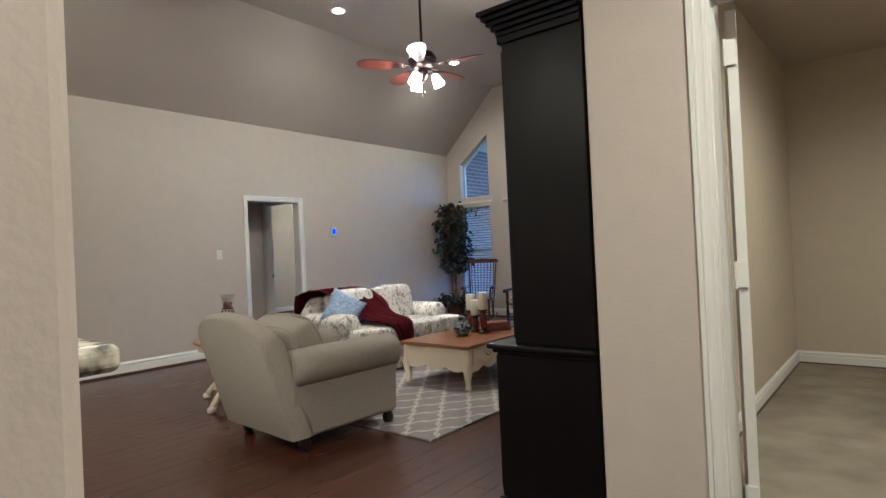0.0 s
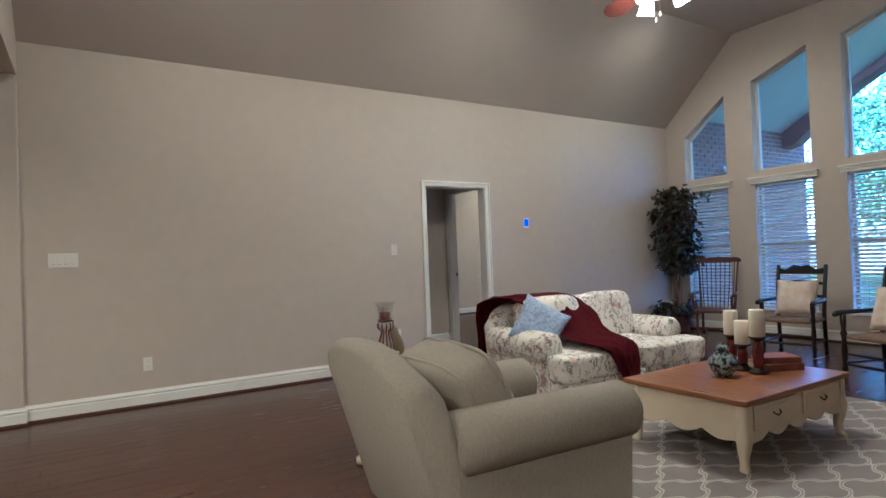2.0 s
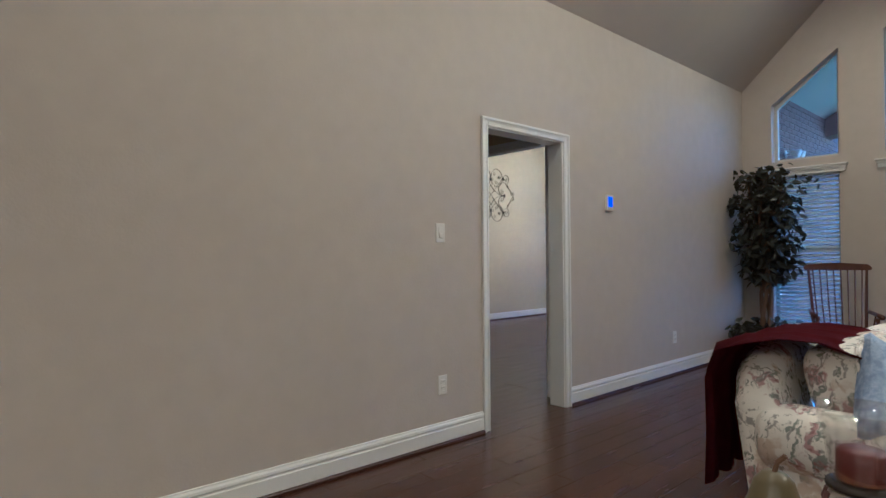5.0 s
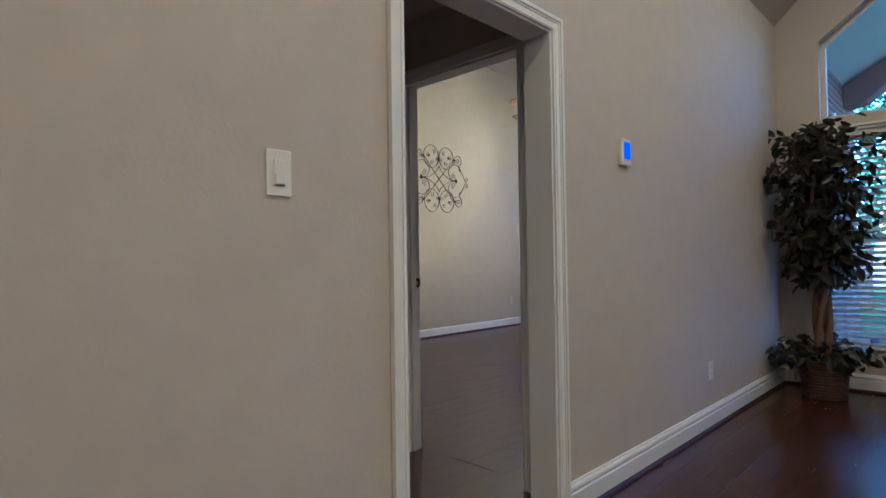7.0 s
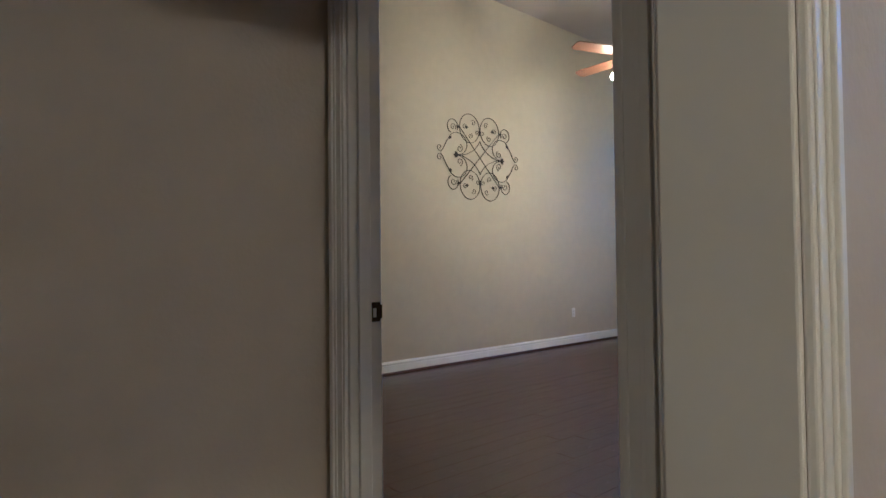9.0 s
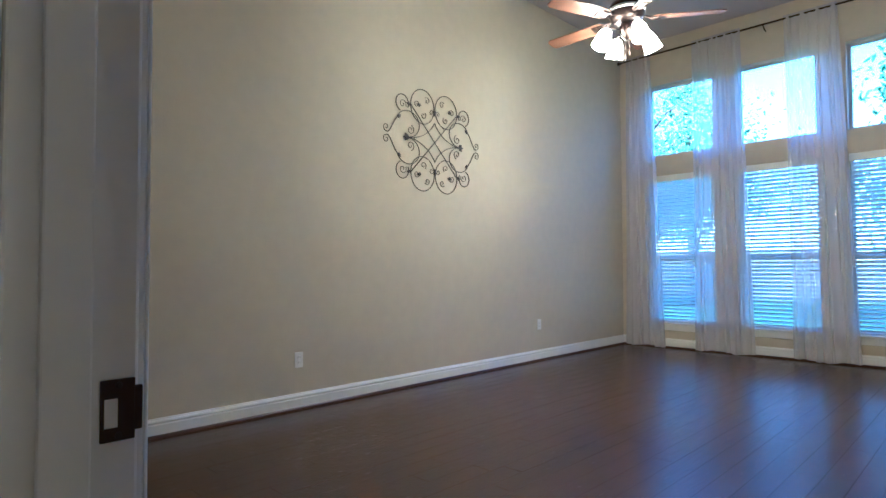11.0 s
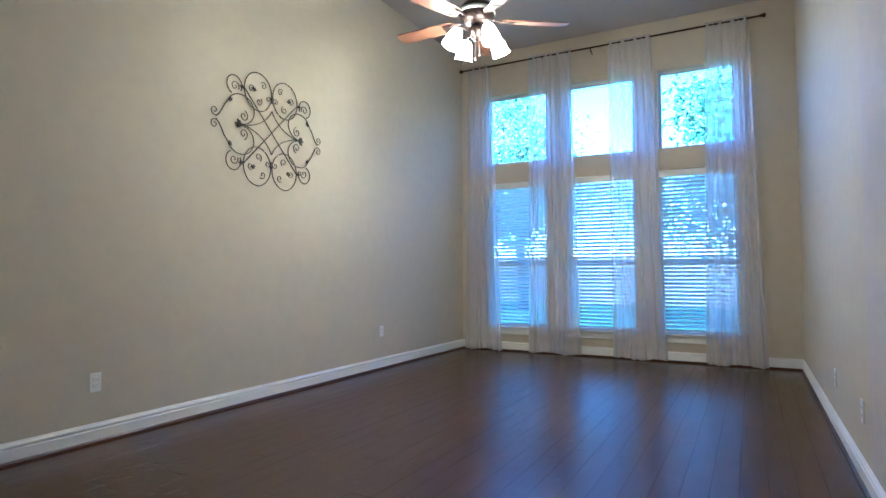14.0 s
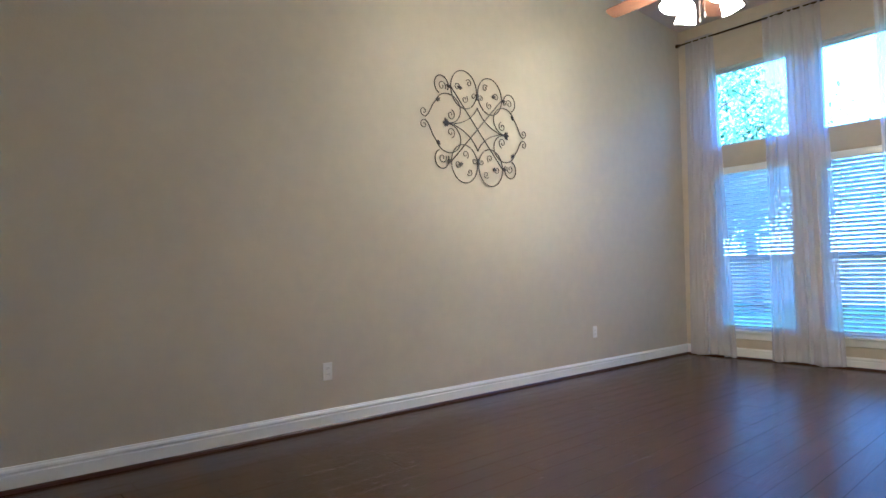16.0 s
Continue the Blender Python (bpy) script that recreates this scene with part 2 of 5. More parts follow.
SLAT.node_tree.links.new(tl_.outputs[0], mx_.inputs[2])
SLAT.node_tree.links.new(mx_.outputs[0], SLAT.node_tree.nodes["Material Output"].inputs[0])
VINYL = mat("vinyl_window_frame", (0.62, 0.60, 0.56), 0.5, vary=0.03, bump=0)
PANE = pane_mat("window_pane")
CLEAR = pane_mat("clear_glass", 0.16)
SHEER = sheer_mat("white_sheer")
SCREEN = mat("blue_display", (0.02, 0.06, 0.3), 0.3, bump=0)
SCREEN.node_tree.nodes["Principled BSDF"].inputs["Emission Color"].default_value = (0.05, 0.11, 1.0, 1)
SCREEN.node_tree.nodes["Principled BSDF"].inputs["Emission Strength"].default_value = 0.055
BRICK = mat("brick", (0.24, 0.15, 0.12), 0.9, color2=(0.14, 0.09, 0.08), scale=5, fine=120, bump=0.5)
MORTAR = mat("mortar", (0.50, 0.47, 0.43), 0.95, fine=150, bump=0.5)
SOFFIT = mat("patio_soffit", (0.62, 0.58, 0.50), 0.8, scale=2, bump=0.1)
CONCRETE = mat("patio_concrete", (0.34, 0.32, 0.29), 0.9, vary=0.12, scale=2, bump=0.3)
GRASS = mat("lawn", (0.07, 0.11, 0.03), 1.0, vary=0.3, scale=1.5, fine=60, bump=0.8, spec=0.1)
TREELEAF = mat("tree_leaf", (0.11, 0.19, 0.07), 0.6, vary=0.3, scale=0.9, bump=0)
TREEBARK = mat("tree_bark", (0.13, 0.10, 0.075), 0.95, vary=0.3, scale=5, fine=30, bump=0.8, stretch=(1, 1, 0.25))

# ---------------- mesh helpers ----------------


def place(bm, name, material, smooth=False):
    me = bpy.data.meshes.new(name)
    bmesh.ops.recalc_face_normals(bm, faces=bm.faces)
    bm.to_mesh(me)
    bm.free()
    me.materials.append(material)
    if smooth:
        me.polygons.foreach_set("use_smooth", [True] * len(me.polygons))
    ob = new(name, me)
    return ob


def part(name, bm, material, parent=None, label="", smooth=False):
    ob = place(bm, name, material, smooth)
    if parent is not None:
        ob.parent = parent
    if label:
        ob["label"] = label
    return ob


def thing(name, m, label, category, group="", kind=""):
    ob = new(name)
    ob.matrix_world = m
    return tagged(ob, label, category, group, kind)


def box(x0, x1, y0, y1, z0, z1, bevel=0.0, seg=2, bm=None):
    """A box; given a bmesh, it joins it there with no bevel of the rest."""
    one = bmesh.new()
    r = bmesh.ops.create_cube(one, size=1)
    for v in one.verts:
        v.co = Vector(((x0 + x1) / 2 + v.co.x * (x1 - x0), (y0 + y1) / 2 + v.co.y * (y1 - y0), (z0 + z1) / 2 + v.co.z * (z1 - z0)))
    if bevel:
        bmesh.ops.bevel(one, geom=one.edges[:], offset=bevel, segments=seg, affect="EDGES", profile=0.5)
    return join(bm, one)


def join(bm, one, m=None):
    if m is not None:
        bmesh.ops.transform(one, matrix=m, verts=one.verts)
    if bm is None:
        return one
    me = bpy.data.meshes.new("tmp")
    one.to_mesh(me)
    one.free()
    bm.from_mesh(me)
    bpy.data.meshes.remove(me)
    return bm


def lathe(profile, seg=20, bm=None, m=None):
    """A turned shape: (radius, height) pairs from the bottom up, closed at both ends."""
    one = bmesh.new()
    rings = []
    for r, z in profile:
        rings.append([one.verts.new((max(r, 1e-4) * math.cos(2 * math.pi * i / seg), max(r, 1e-4) * math.sin(2 * math.pi * i / seg), z)) for i in range(seg)])
    for a, c in zip(rings, rings[1:]):
        for i in range(seg):
            one.faces.new((a[i], a[(i + 1) % seg], c[(i + 1) % seg], c[i]))
    one.faces.new(rings[0][::-1])
    one.faces.new(rings[-1])
    return join(bm, one, m)


def tube(points, radius, seg=8, bm=None, ends=True):
    """A round bar along points; radius is one number or one per point."""
    one = bmesh.new()
    pts = [Vector(p) for p in points]
    rad = radius if isinstance(radius, (list, tuple)) else [radius] * len(pts)
    rings, up = [], None
    for i, p in enumerate(pts):
        d = (pts[min(i + 1, len(pts) - 1)] - pts[max(i - 1, 0)]).normalized()
        if up is None:
            up = d.orthogonal().normalized()
        else:
            up = (up - d * up.dot(d)).normalized()
        side = d.cross(up)
        rings.append([one.verts.new(p + (up * math.cos(2 * math.pi * k / seg) + side * math.sin(2 * math.pi * k / seg)) * rad[i]) for k in range(seg)])
    for a, c in zip(rings, rings[1:]):
        for k in range(seg):
            one.faces.new((a[k], a[(k + 1) % seg], c[(k + 1) % seg], c[k]))
    if ends:
        one.faces.new(rings[0][::-1])
        one.faces.new(rings[-1])
    return join(bm, one)


def prism(poly, axis, a, b, bm=None, bevel=0.0):
    """A polygon of (u, v) pairs pushed through from a to b along axis: 'x' (u=y, v=z), 'y' (u=x, v=z) or 'z' (u=x, v=y)."""
    one = bmesh.new()

    def at(u, v, w):
        return {"x": (w, u, v), "y": (u, w, v), "z": (u, v, w)}[axis]

    lo = [one.verts.new(at(u, v, a)) for u, v in poly]
    hi = [one.verts.new(at(u, v, b)) for u, v in poly]
    one.faces.new(lo)
    one.faces.new(hi[::-1])
    for i in range(len(poly)):
        j = (i + 1) % len(poly)
        one.faces.new((lo[i], hi[i], hi[j], lo[j]))
    if bevel:
        bmesh.ops.recalc_face_normals(one, faces=one.faces)
        bmesh.ops.bevel(one, geom=one.edges[:], offset=bevel, segments=2, affect="EDGES")
    return join(bm, one)


def soft(sx, sy, sz, round_=0.4, puff=0.0, wrinkle=0.006, cuts=10, seed=0, bm=None, m=None):
    """A stuffed block: a subdivided box pulled towards a rounded shape, with slight wrinkles."""
    one = bmesh.new()
    bmesh.ops.create_cube(one, size=2)
    bmesh.ops.subdivide_edges(one, edges=one.edges[:], cuts=cuts, use_grid_fill=True)
    p = 2 + 6 * (1 - round_)
    for v in one.verts:
        c = v.co.copy()
        k = (abs(c.x) ** p + abs(c.y) ** p + abs(c.z) ** p) ** (1 / p)
        q = c / k
        grow = 1 + puff * (1 - c.x * c.x) * (1 - c.y * c.y)
        q = Vector((q.x * sx / 2, q.y * sy / 2, q.z * sz / 2 * grow))
        w = noise.noise_vector(q * 7 + Vector((seed, seed * 2, 0))) * wrinkle
        v.co = q + w
    return join(bm, one, m)


def cushion(w, h, d, seed=0, bm=None, m=None, cuts=14):
    """A pillow with pinched corners, standing in xz."""
    one = bmesh.new()
    bmesh.ops.create_cube(one, size=2)
    bmesh.ops.subdivide_edges(one, edges=one.edges[:], cuts=cuts, use_grid_fill=True)
    for v in one.verts:
        x, y, z = v.co
        full = max(0.0, (1 - x ** 4)) * max(0.0, (1 - z ** 4))
        pinch = 1 - 0.07 * (1 - x * x) * z * z - 0.07 * (1 - z * z) * x * x
        v.co = Vector((x * w / 2 * pinch, y * (0.012 + d / 2 * full ** 0.6), z * h / 2 * pinch))
        v.co += noise.noise_vector(v.co * 9 + Vector((seed, 0, seed))) * 0.008
    return join(bm, one, m)


def structure(ob, label, category):
    return tagged(ob, label, category, kind="structure")

# ---------------- the large structure ----------------
XW, YG, XB, YB, XBR = -5.915, 9.0, -10.35, 13.09, -6.24   # living side wall, window wall, bedroom far wall, bedroom window wall, bedroom near wall
VD0, VD1 = 5.66, 5.758                                     # bedroom door wall
ZW = 3.07                                                 # top of the living room side wall
ZC = 4.15                                                 # high ceilings

# wall between the living room, the lobby and the bedroom
bm = box(-6.05, XW, 0.88, 4.637, 0, ZW)
box(-6.05, XW, 4.637, 5.482, 2.035, ZW, bm=bm)
box(-6.05, XW, 5.482, VD1, 0, ZW, bm=bm)
box(XBR, XW, VD1, YG + 0.16, 0, ZW, bm=bm)
structure(part("wall_west", bm, WALL), "beige painted living room wall with a cased doorway", "wall")
structure(part("wall_pier", box(-6.05, XW + 0.05, 0.2, 0.88, 0, 2.79, 0.012), WALL), "beige shallow wall pier under the header", "wall")
structure(part("header_beam", box(-6.05, 0.43, 0.42, 0.88, 2.79, ZC + 0.1), WALL), "beige dropped header over the wide opening", "wall")

# window wall of the living room: piers and infill round three tall openings with raked heads
LIVE_WIN = [(-5.60, -4.95, 2.85, 3.34), (-4.56, -3.84, 3.43, 3.69), (-3.46, -2.74, 3.69, 3.93)]


def ceil_z(x):
    return min(ZC, ZW + (x - XW) * (ZC - ZW) / 1.135)


bm = bmesh.new()
edges = [XBR + 0.05] + [e for w in LIVE_WIN for e in w[:2]] + [0.1]
for a, b in zip(edges[0::2], edges[1::2]):
    top = [(b, ceil_z(b))] + ([(-4.78, ZC)] if a < -4.78 < b else []) + ([(XW, ZW)] if a < XW < b else []) + [(a, max(ZW, ceil_z(a)))]
    prism([(a, 0), (b, 0)] + top, "y", YG, YG + 0.16, bm)
for a, b, za, zb in LIVE_WIN:
    prism([(a, 0), (b, 0), (b, 0.36), (a, 0.36)], "y", YG, YG + 0.16, bm)
    prism([(a, 2.05), (b, 2.05), (b, 2.2), (a, 2.2)], "y", YG, YG + 0.16, bm)
    prism([(a, za), (b, zb), (b, ceil_z(b)), (a, ceil_z(a))], "y", YG, YG + 0.16, bm)
structure(part("wall_north", bm, WALL), "beige gable wall with tall raked windows", "wall")

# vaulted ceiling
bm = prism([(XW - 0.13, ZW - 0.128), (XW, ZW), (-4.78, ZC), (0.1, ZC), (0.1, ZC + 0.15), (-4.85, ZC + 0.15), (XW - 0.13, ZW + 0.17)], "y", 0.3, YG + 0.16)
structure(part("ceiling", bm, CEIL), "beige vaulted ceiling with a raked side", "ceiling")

# east side: partition behind the hutch, wall with the door to the carpeted room
bm = box(0.0, 0.10, 2.58, YG, 0, ZC)
structure(part("wall_east", bm, WALL), "beige partition behind the black hutch", "wall")
bm = box(0.0, 0.44, 2.45, 2.58, 0, ZC, 0.012)
box(0.44, 1.26, 2.45, 2.58, 2.05, ZC, bm=bm)
box(1.26, 3.4, 2.45, 2.58, 0, ZC, bm=bm)
structure(part("wall_hall", bm, WALL), "beige hall wall beside a white cased doorway", "wall")
bm = box(0.0, 3.4, 6.6, 6.72, 0, 2.9)
structure(part("wall_study_back", bm, WALL2), "olive beige back wall of a carpeted room", "wall")
structure(part("wall_study_side", box(3.28, 3.4, 2.58, 6.6, 0, 2.9), WALL2), "beige side wall of a carpeted room", "wall")
bm = box(0.1, 0.106, 2.58, 6.6, 0, 2.8)
structure(part("wall_study_lining", bm, WALL2), "olive beige side wall of a carpeted room", "wall")
structure(part("ceiling_study", box(0.1, 3.4, 2.45, 6.72, 2.8, 2.92), CEIL), "beige flat ceiling of a carpeted room", "ceiling")
structure(part("carpet_floor", box(0.1, 3.28, 2.52, 6.6, -0.05, 0.012), CARPET), "worn beige carpet with vacuum marks", "carpet")

# hall and kitchen side, behind the start of the walk
structure(part("hall_column", box(0.14, 0.445, 0.12, 0.512, 0, 2.79, 0.018, 3), WALL), "beige textured wall end with a rounded corner", "wall")
structure(part("wall_hall_east", box(3.28, 3.4, -2.2, 2.45, 0, 3.5), WALL), "beige hall wall", "wall")
structure(part("wall_south", box(-6.05, 3.4, -2.32, -2.2, 0, 2.8), WALL), "beige back wall", "wall")
structure(part("wall_kitchen_west", box(-6.05, -5.93, -2.2, 0.2, 0, 2.8), WALL), "beige side wall", "wall")
structure(part("ceiling_hall", box(-6.05, 3.4, -2.32, 0.42, 2.79, 2.9), CEIL), "beige flat ceiling", "ceiling")
structure(part("ceiling_entry", box(0.1, 3.4, 0.42, 2.45, 3.4, 3.5), CEIL), "beige flat ceiling", "ceiling")
structure(part("entry_upper_wall", box(0.1, 0.2, 0.42, 2.45, 3.4, ZC + 0.1), WALL), "beige upper wall over the entry", "wall")
bm = box(0.1, 3.4, 0.36, 0.42, 2.79, 3.5)
structure(part("entry_header", bm, WALL), "beige header", "wall")
structure(part("bar_half_wall", box(-3.2, -0.12, 0.16, 0.36, 0, 1.048), WALL), "beige half wall under a granite bar", "wall")

# lobby and bedroom
bm = box(-7.25, -7.12, 3.2, VD0, 0, 2.44)
structure(part("wall_lobby_west", bm, WALL), "beige lobby wall in shade", "wall")
# This end is out of view; the wall is added to keep the lobby dark.
structure(part("wall_lobby_south", box(-7.25, -6.05, 3.07, 3.2, 0, 2.44), WALL), "unseen beige wall added to close the lobby end", "wall")
structure(part("ceiling_lobby", box(-7.25, -6.05, 3.07, VD0, 2.44, 2.56), CEIL), "low beige lobby ceiling", "ceiling")
bm = box(XB - 0.12, -7.025, VD0, VD1, 0, ZC)
box(-7.025, -6.215, VD0, VD1, 2.10, ZC, bm=bm)
box(-6.215, -6.05, VD0, VD1, 0, ZC, bm=bm)
structure(part("wall_bedroom_south", bm, WALL2), "beige bedroom wall with a doorway", "wall")
structure(part("wall_bedroom_west", box(XB - 0.12, XB, VD1, YB + 0.16, 0, ZC), WALL2), "wide beige bedroom wall with an iron ornament", "wall")
bm = box(XBR, -6.06, YG + 0.16, YB + 0.16, 0, ZC)
box(XBR, -6.052, VD1, YG + 0.16, ZW + 0.001, ZC, bm=bm)
structure(part("wall_bedroom_east", bm, WALL2), "beige bedroom wall", "wall")
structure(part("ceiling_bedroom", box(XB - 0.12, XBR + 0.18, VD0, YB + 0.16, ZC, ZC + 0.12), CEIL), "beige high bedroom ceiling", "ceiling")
BED_WIN = [(-9.96, -9.10), (-8.82, -7.97), (-7.69, -6.84)]
bm = bmesh.new()
edges = [XB] + [e for w in BED_WIN for e in w] + [XBR]
for a, b in zip(edges[0::2], edges[1::2]):
    box(a, b, YB, YB + 0.16, 0, ZC, bm=bm)
for a, b in BED_WIN:
    box(a, b, YB, YB + 0.16, 0, 0.33, bm=bm)
    box(a, b, YB, YB + 0.16, 2.30, 2.56, bm=bm)
    box(a, b, YB, YB + 0.16, 3.53, ZC, bm=bm)
structure(part("wall_bedroom_north", bm, WALL2), "beige bedroom window wall with three tall windows", "wall")

# base slab under the planks
structure(part("floor_base", box(XB - 0.12, 3.4, -2.32, YB + 0.16, -0.12, -0.012), UNDER), "dark floor base in the plank joints", "floor")


def base_run(x0, y0, x1, y1, nx, ny, tall=1.0, name="baseboard"):
    """White moulded baseboard with a dark shoe along a wall; (nx, ny) points into the room."""
    prof = [(0, 0.02), (0.015, 0.02), (0.015, 0.082), (0.011, 0.086), (0.011, 0.092), (0.016, 0.098), (0.014, 0.108), (0.007, 0.116), (0.006, 0.122), (0, 0.124)]
    shoe = [(0, 0), (0.026, 0), (0.026, 0.012), (0.018, 0.021), (0, 0.021)]
    prof = [(u, v * tall) for u, v in prof]
    for prof_, nm, mt in ((prof, name, TRIM), (shoe, "shoe_moulding", SHOE)):
        bm = bmesh.new()
        a = [bm.verts.new((x0 + nx * u, y0 + ny * u, v)) for u, v in prof_]
        b = [bm.verts.new((x1 + nx * u, y1 + ny * u, v)) for u, v in prof_]
        bm.faces.new(a)
        bm.faces.new(b[::-1])
        for i in range(len(prof_)):
            j = (i + 1) % len(prof_)
            bm.faces.new((a[i], b[i], b[j], a[j]))
        structure(part(nm, bm, mt), "white moulded baseboard" if mt is TRIM else "dark wooden shoe moulding", "baseboard" if mt is TRIM else "trim")


base_run(XW, 0.88, XW, 4.576, 1, 0, 1.15)
base_run(XW, 5.543, XW, YG, 1, 0, 1.15)
base_run(XW + 0.05, 0.2, XW + 0.05, 0.896, 1, 0, 1.15)
base_run(XW + 0.05, 0.88, XW, 0.88, 0, 1, 1.15)
base_run(XW, YG, 0.0, YG, 0, -1, 1.15)
base_run(XB, VD1, XB, YB, 1, 0)
base_run(XB, YB, XBR, YB, 0, -1)
base_run(XBR, VD1, XBR, YB, -1, 0)
base_run(XB, VD1, -7.11, VD1, 0, 1)
base_run(-7.12, 3.2, -7.12, VD0, 1, 0, 1.15)
base_run(0.0, 2.6, 0.0, YG, -1, 0, 1.15)
base_run(0.106, 6.6, 3.28, 6.6, 0, -1)
base_run(0.106, 2.58, 0.106, 6.6, 1, 0)


def casing(name, u0, u1, top, axis, face, out, depth, label, parent_label="doorway"):
    """A cased opening: jamb lining, head, and moulded casing on the face that is seen."""
    ob = structure(thing(name, Matrix(), label, "doorway"), label, "doorway")

    def bx(a0, a1, w0, w1, z0, z1, bev=0.003):
        w0, w1 = min(w0, w1), max(w0, w1)
        return box(w0, w1, a0, a1, z0, z1, bev) if axis == "x" else box(a0, a1, w0, w1, z0, z1, bev)

    t, w = 0.012, 0.06
    back = face - out * depth
    part("jamb", bx(u0, u0 + t, back, face, 0.0, top), TRIM, ob)
    part("jamb", bx(u1 - t, u1, back, face, 0.0, top), TRIM, ob)
    part("head_jamb", bx(u0 + t, u1 - t, back, face, top - t, top), TRIM, ob)
    for f, o in ((face, out), (back, -out)):
        g = 0.004 if f == face else -0.006      # how far the casing covers the jamb's edge
        up = top - g
        for a, b, s in ((u0 - w, u0 + g, 1), (u1 - g, u1 + w, -1)):
            e = a if s > 0 else b               # the outer edge
            bm = bx(a, b, f, f + o * 0.011, 0, up + w + 0.006)
            for d0, d1, h, z in ((0.0, 0.016, 0.020, 0.060), (0.0165, 0.026, 0.015, 0.044), (0.046, 0.055, 0.014, 0.014)):
                lo, hi = sorted((e + s * d0, e + s * d1))
                join(bm, bx(lo, hi, f + o * 0.0105, f + o * h, 0, up + z, 0.002))
            part("casing", bm, TRIM, ob)
        bm = bx(u0 + g, u1 - g, f, f + o * 0.0112, up, up + w + 0.006)
        for z0, z1, h, inset in ((0.044, 0.060, 0.0202, -0.044), (0.034, 0.0435, 0.0152, -0.034), (0.005, 0.014, 0.0142, -0.005)):
            join(bm, bx(u0 + inset, u1 - inset, f + o * 0.0107, f + o * h, up + z0, up + z1, 0.002))
        part("head_casing", bm, TRIM, ob)
    return ob


casing("door_1", 4.637, 5.482, 2.035, "x", XW, 1, 0.135, "white cased doorway from the living room to a lobby")
d2 = casing("door_2", -7.025, -6.215, 2.10, "y", VD0, -1, VD1 - VD0, "white cased bedroom doorway with a dark strike plate")
bm = box(-7.013, -7.002, VD0 + 0.024, VD0 + 0.06, 0.0, 2.08, 0.002)
part("door_stop", bm, TRIM, d2)
bm = box(-7.0135, -7.0105, VD1 - 0.030, VD1 - 0.003, 0.930, 0.982, 0.0012)
box(-7.0142, -7.0108, VD1 - 0.005, VD1 + 0.003, 0.937, 0.975, 0.0014, bm=bm)
plate = part("strike_plate", bm, BRONZE, d2, "dark bronze strike plate with a curved lip")
part("latch_hole", box(-7.0108, -7.0100, VD1 - 0.027, VD1 - 0.017, 0.942, 0.966), PLASTIC, plate)
for z in (0.935, 0.977):
    part("screw", lathe([(0.003, 0), (0.003, 0.0006), (0.0015, 0.001)], 10, None, Matrix.Translation((-7.0106, VD1 - 0.016, z)) @ Matrix.Rotation(math.pi / 2, 4, "Y")), IRON, plate)
d3 = casing("door_3", 0.45, 1.25, 2.05, "y", 2.45, -1, 0.13, "white cased doorway to a carpeted room")

# the door leaf of the carpeted room, swung wide open on three hinges
leaf = structure(thing("door_leaf", pose(0.478, 2.60, 0, 0, 0, 103), "white panelled door swung wide open on white hinges", "door"), "white panelled door swung wide open on white hinges", "door")
bm = box(0.0, 0.74, -0.036, 0.0, 0.012, 2.02, 0.003)
part("door_panel", bm, TRIM, leaf)
for z in (0.22, 1.02, 1.82):
    bm = box(-0.012, 0.004, -0.03, 0.004, z, z + 0.09, 0.002)
    lathe([(0.006, z - 0.004), (0.006, z + 0.094)], 8, bm, Matrix.Translation((-0.012, 0.006, 0)))
    part("hinge", bm, TRIM, leaf)

# ---------------- windows ----------------


def slats(ob, a, b, z0, z1, y, tilt, name="slat"):
    count = int((z1 - z0) / 0.0475)
    src = None
    for i in range(count):
        z = z0 + 0.03 + i * (z1 - z0 - 0.05) / count
        if src is None:
            bm = box(-(b - a) / 2 + 0.012, (b - a) / 2 - 0.012, -0.024, 0.024, -0.0015, 0.0015)
            src = part(name, bm, SLAT, ob)
            o = src
        else:
            o = new(name, src.data)
            o.parent = ob
        o.matrix_basis = pose((a + b) / 2, y, z, tilt + random.uniform(-1.5, 1.5), 0, 0)
    part("bottom_rail", box(a + 0.012, b - 0.012, y - 0.025, y + 0.025, z0 + 0.002, z0 + 0.018, 0.003), SLAT, ob)
    part("head_rail", box(a + 0.006, b - 0.006, y - 0.028, y + 0.028, z1 - 0.045, z1 - 0.002, 0.003), SLAT, ob)
    for f in (0.22, 0.78):
        part("ladder_cord", box(a + (b - a) * f - 0.002, a + (b - a) * f + 0.002, y - 0.0265, y - 0.0255, z0 + 0.01, z1 - 0.04), SLAT, ob)


def sash(ob, poly, y, w=0.035):
    """A window frame that follows a four-cornered opening, with its pane."""
    cx = sum(p[0] for p in poly) / 4
    cz = sum(p[1] for p in poly) / 4
    bm = bmesh.new()
    for i in range(4):
        (x0, z0), (x1, z1) = poly[i], poly[(i + 1) % 4]

        def inn(x, z):
            return x + (w if x < cx else -w), z + (w if z < cz else -w)

        prism([(x0, z0), (x1, z1), inn(x1, z1), inn(x0, z0)], "y", y, y + 0.05, bm)
    part("window_frame", bm, VINYL, ob)
    pane = part("pane", prism([(x + (0.01 if x < cx else -0.01), z + (0.01 if z < cz else -0.01)) for x, z in poly], "y", y + 0.022, y + 0.027), PANE, ob)
    pane.visible_shadow = False


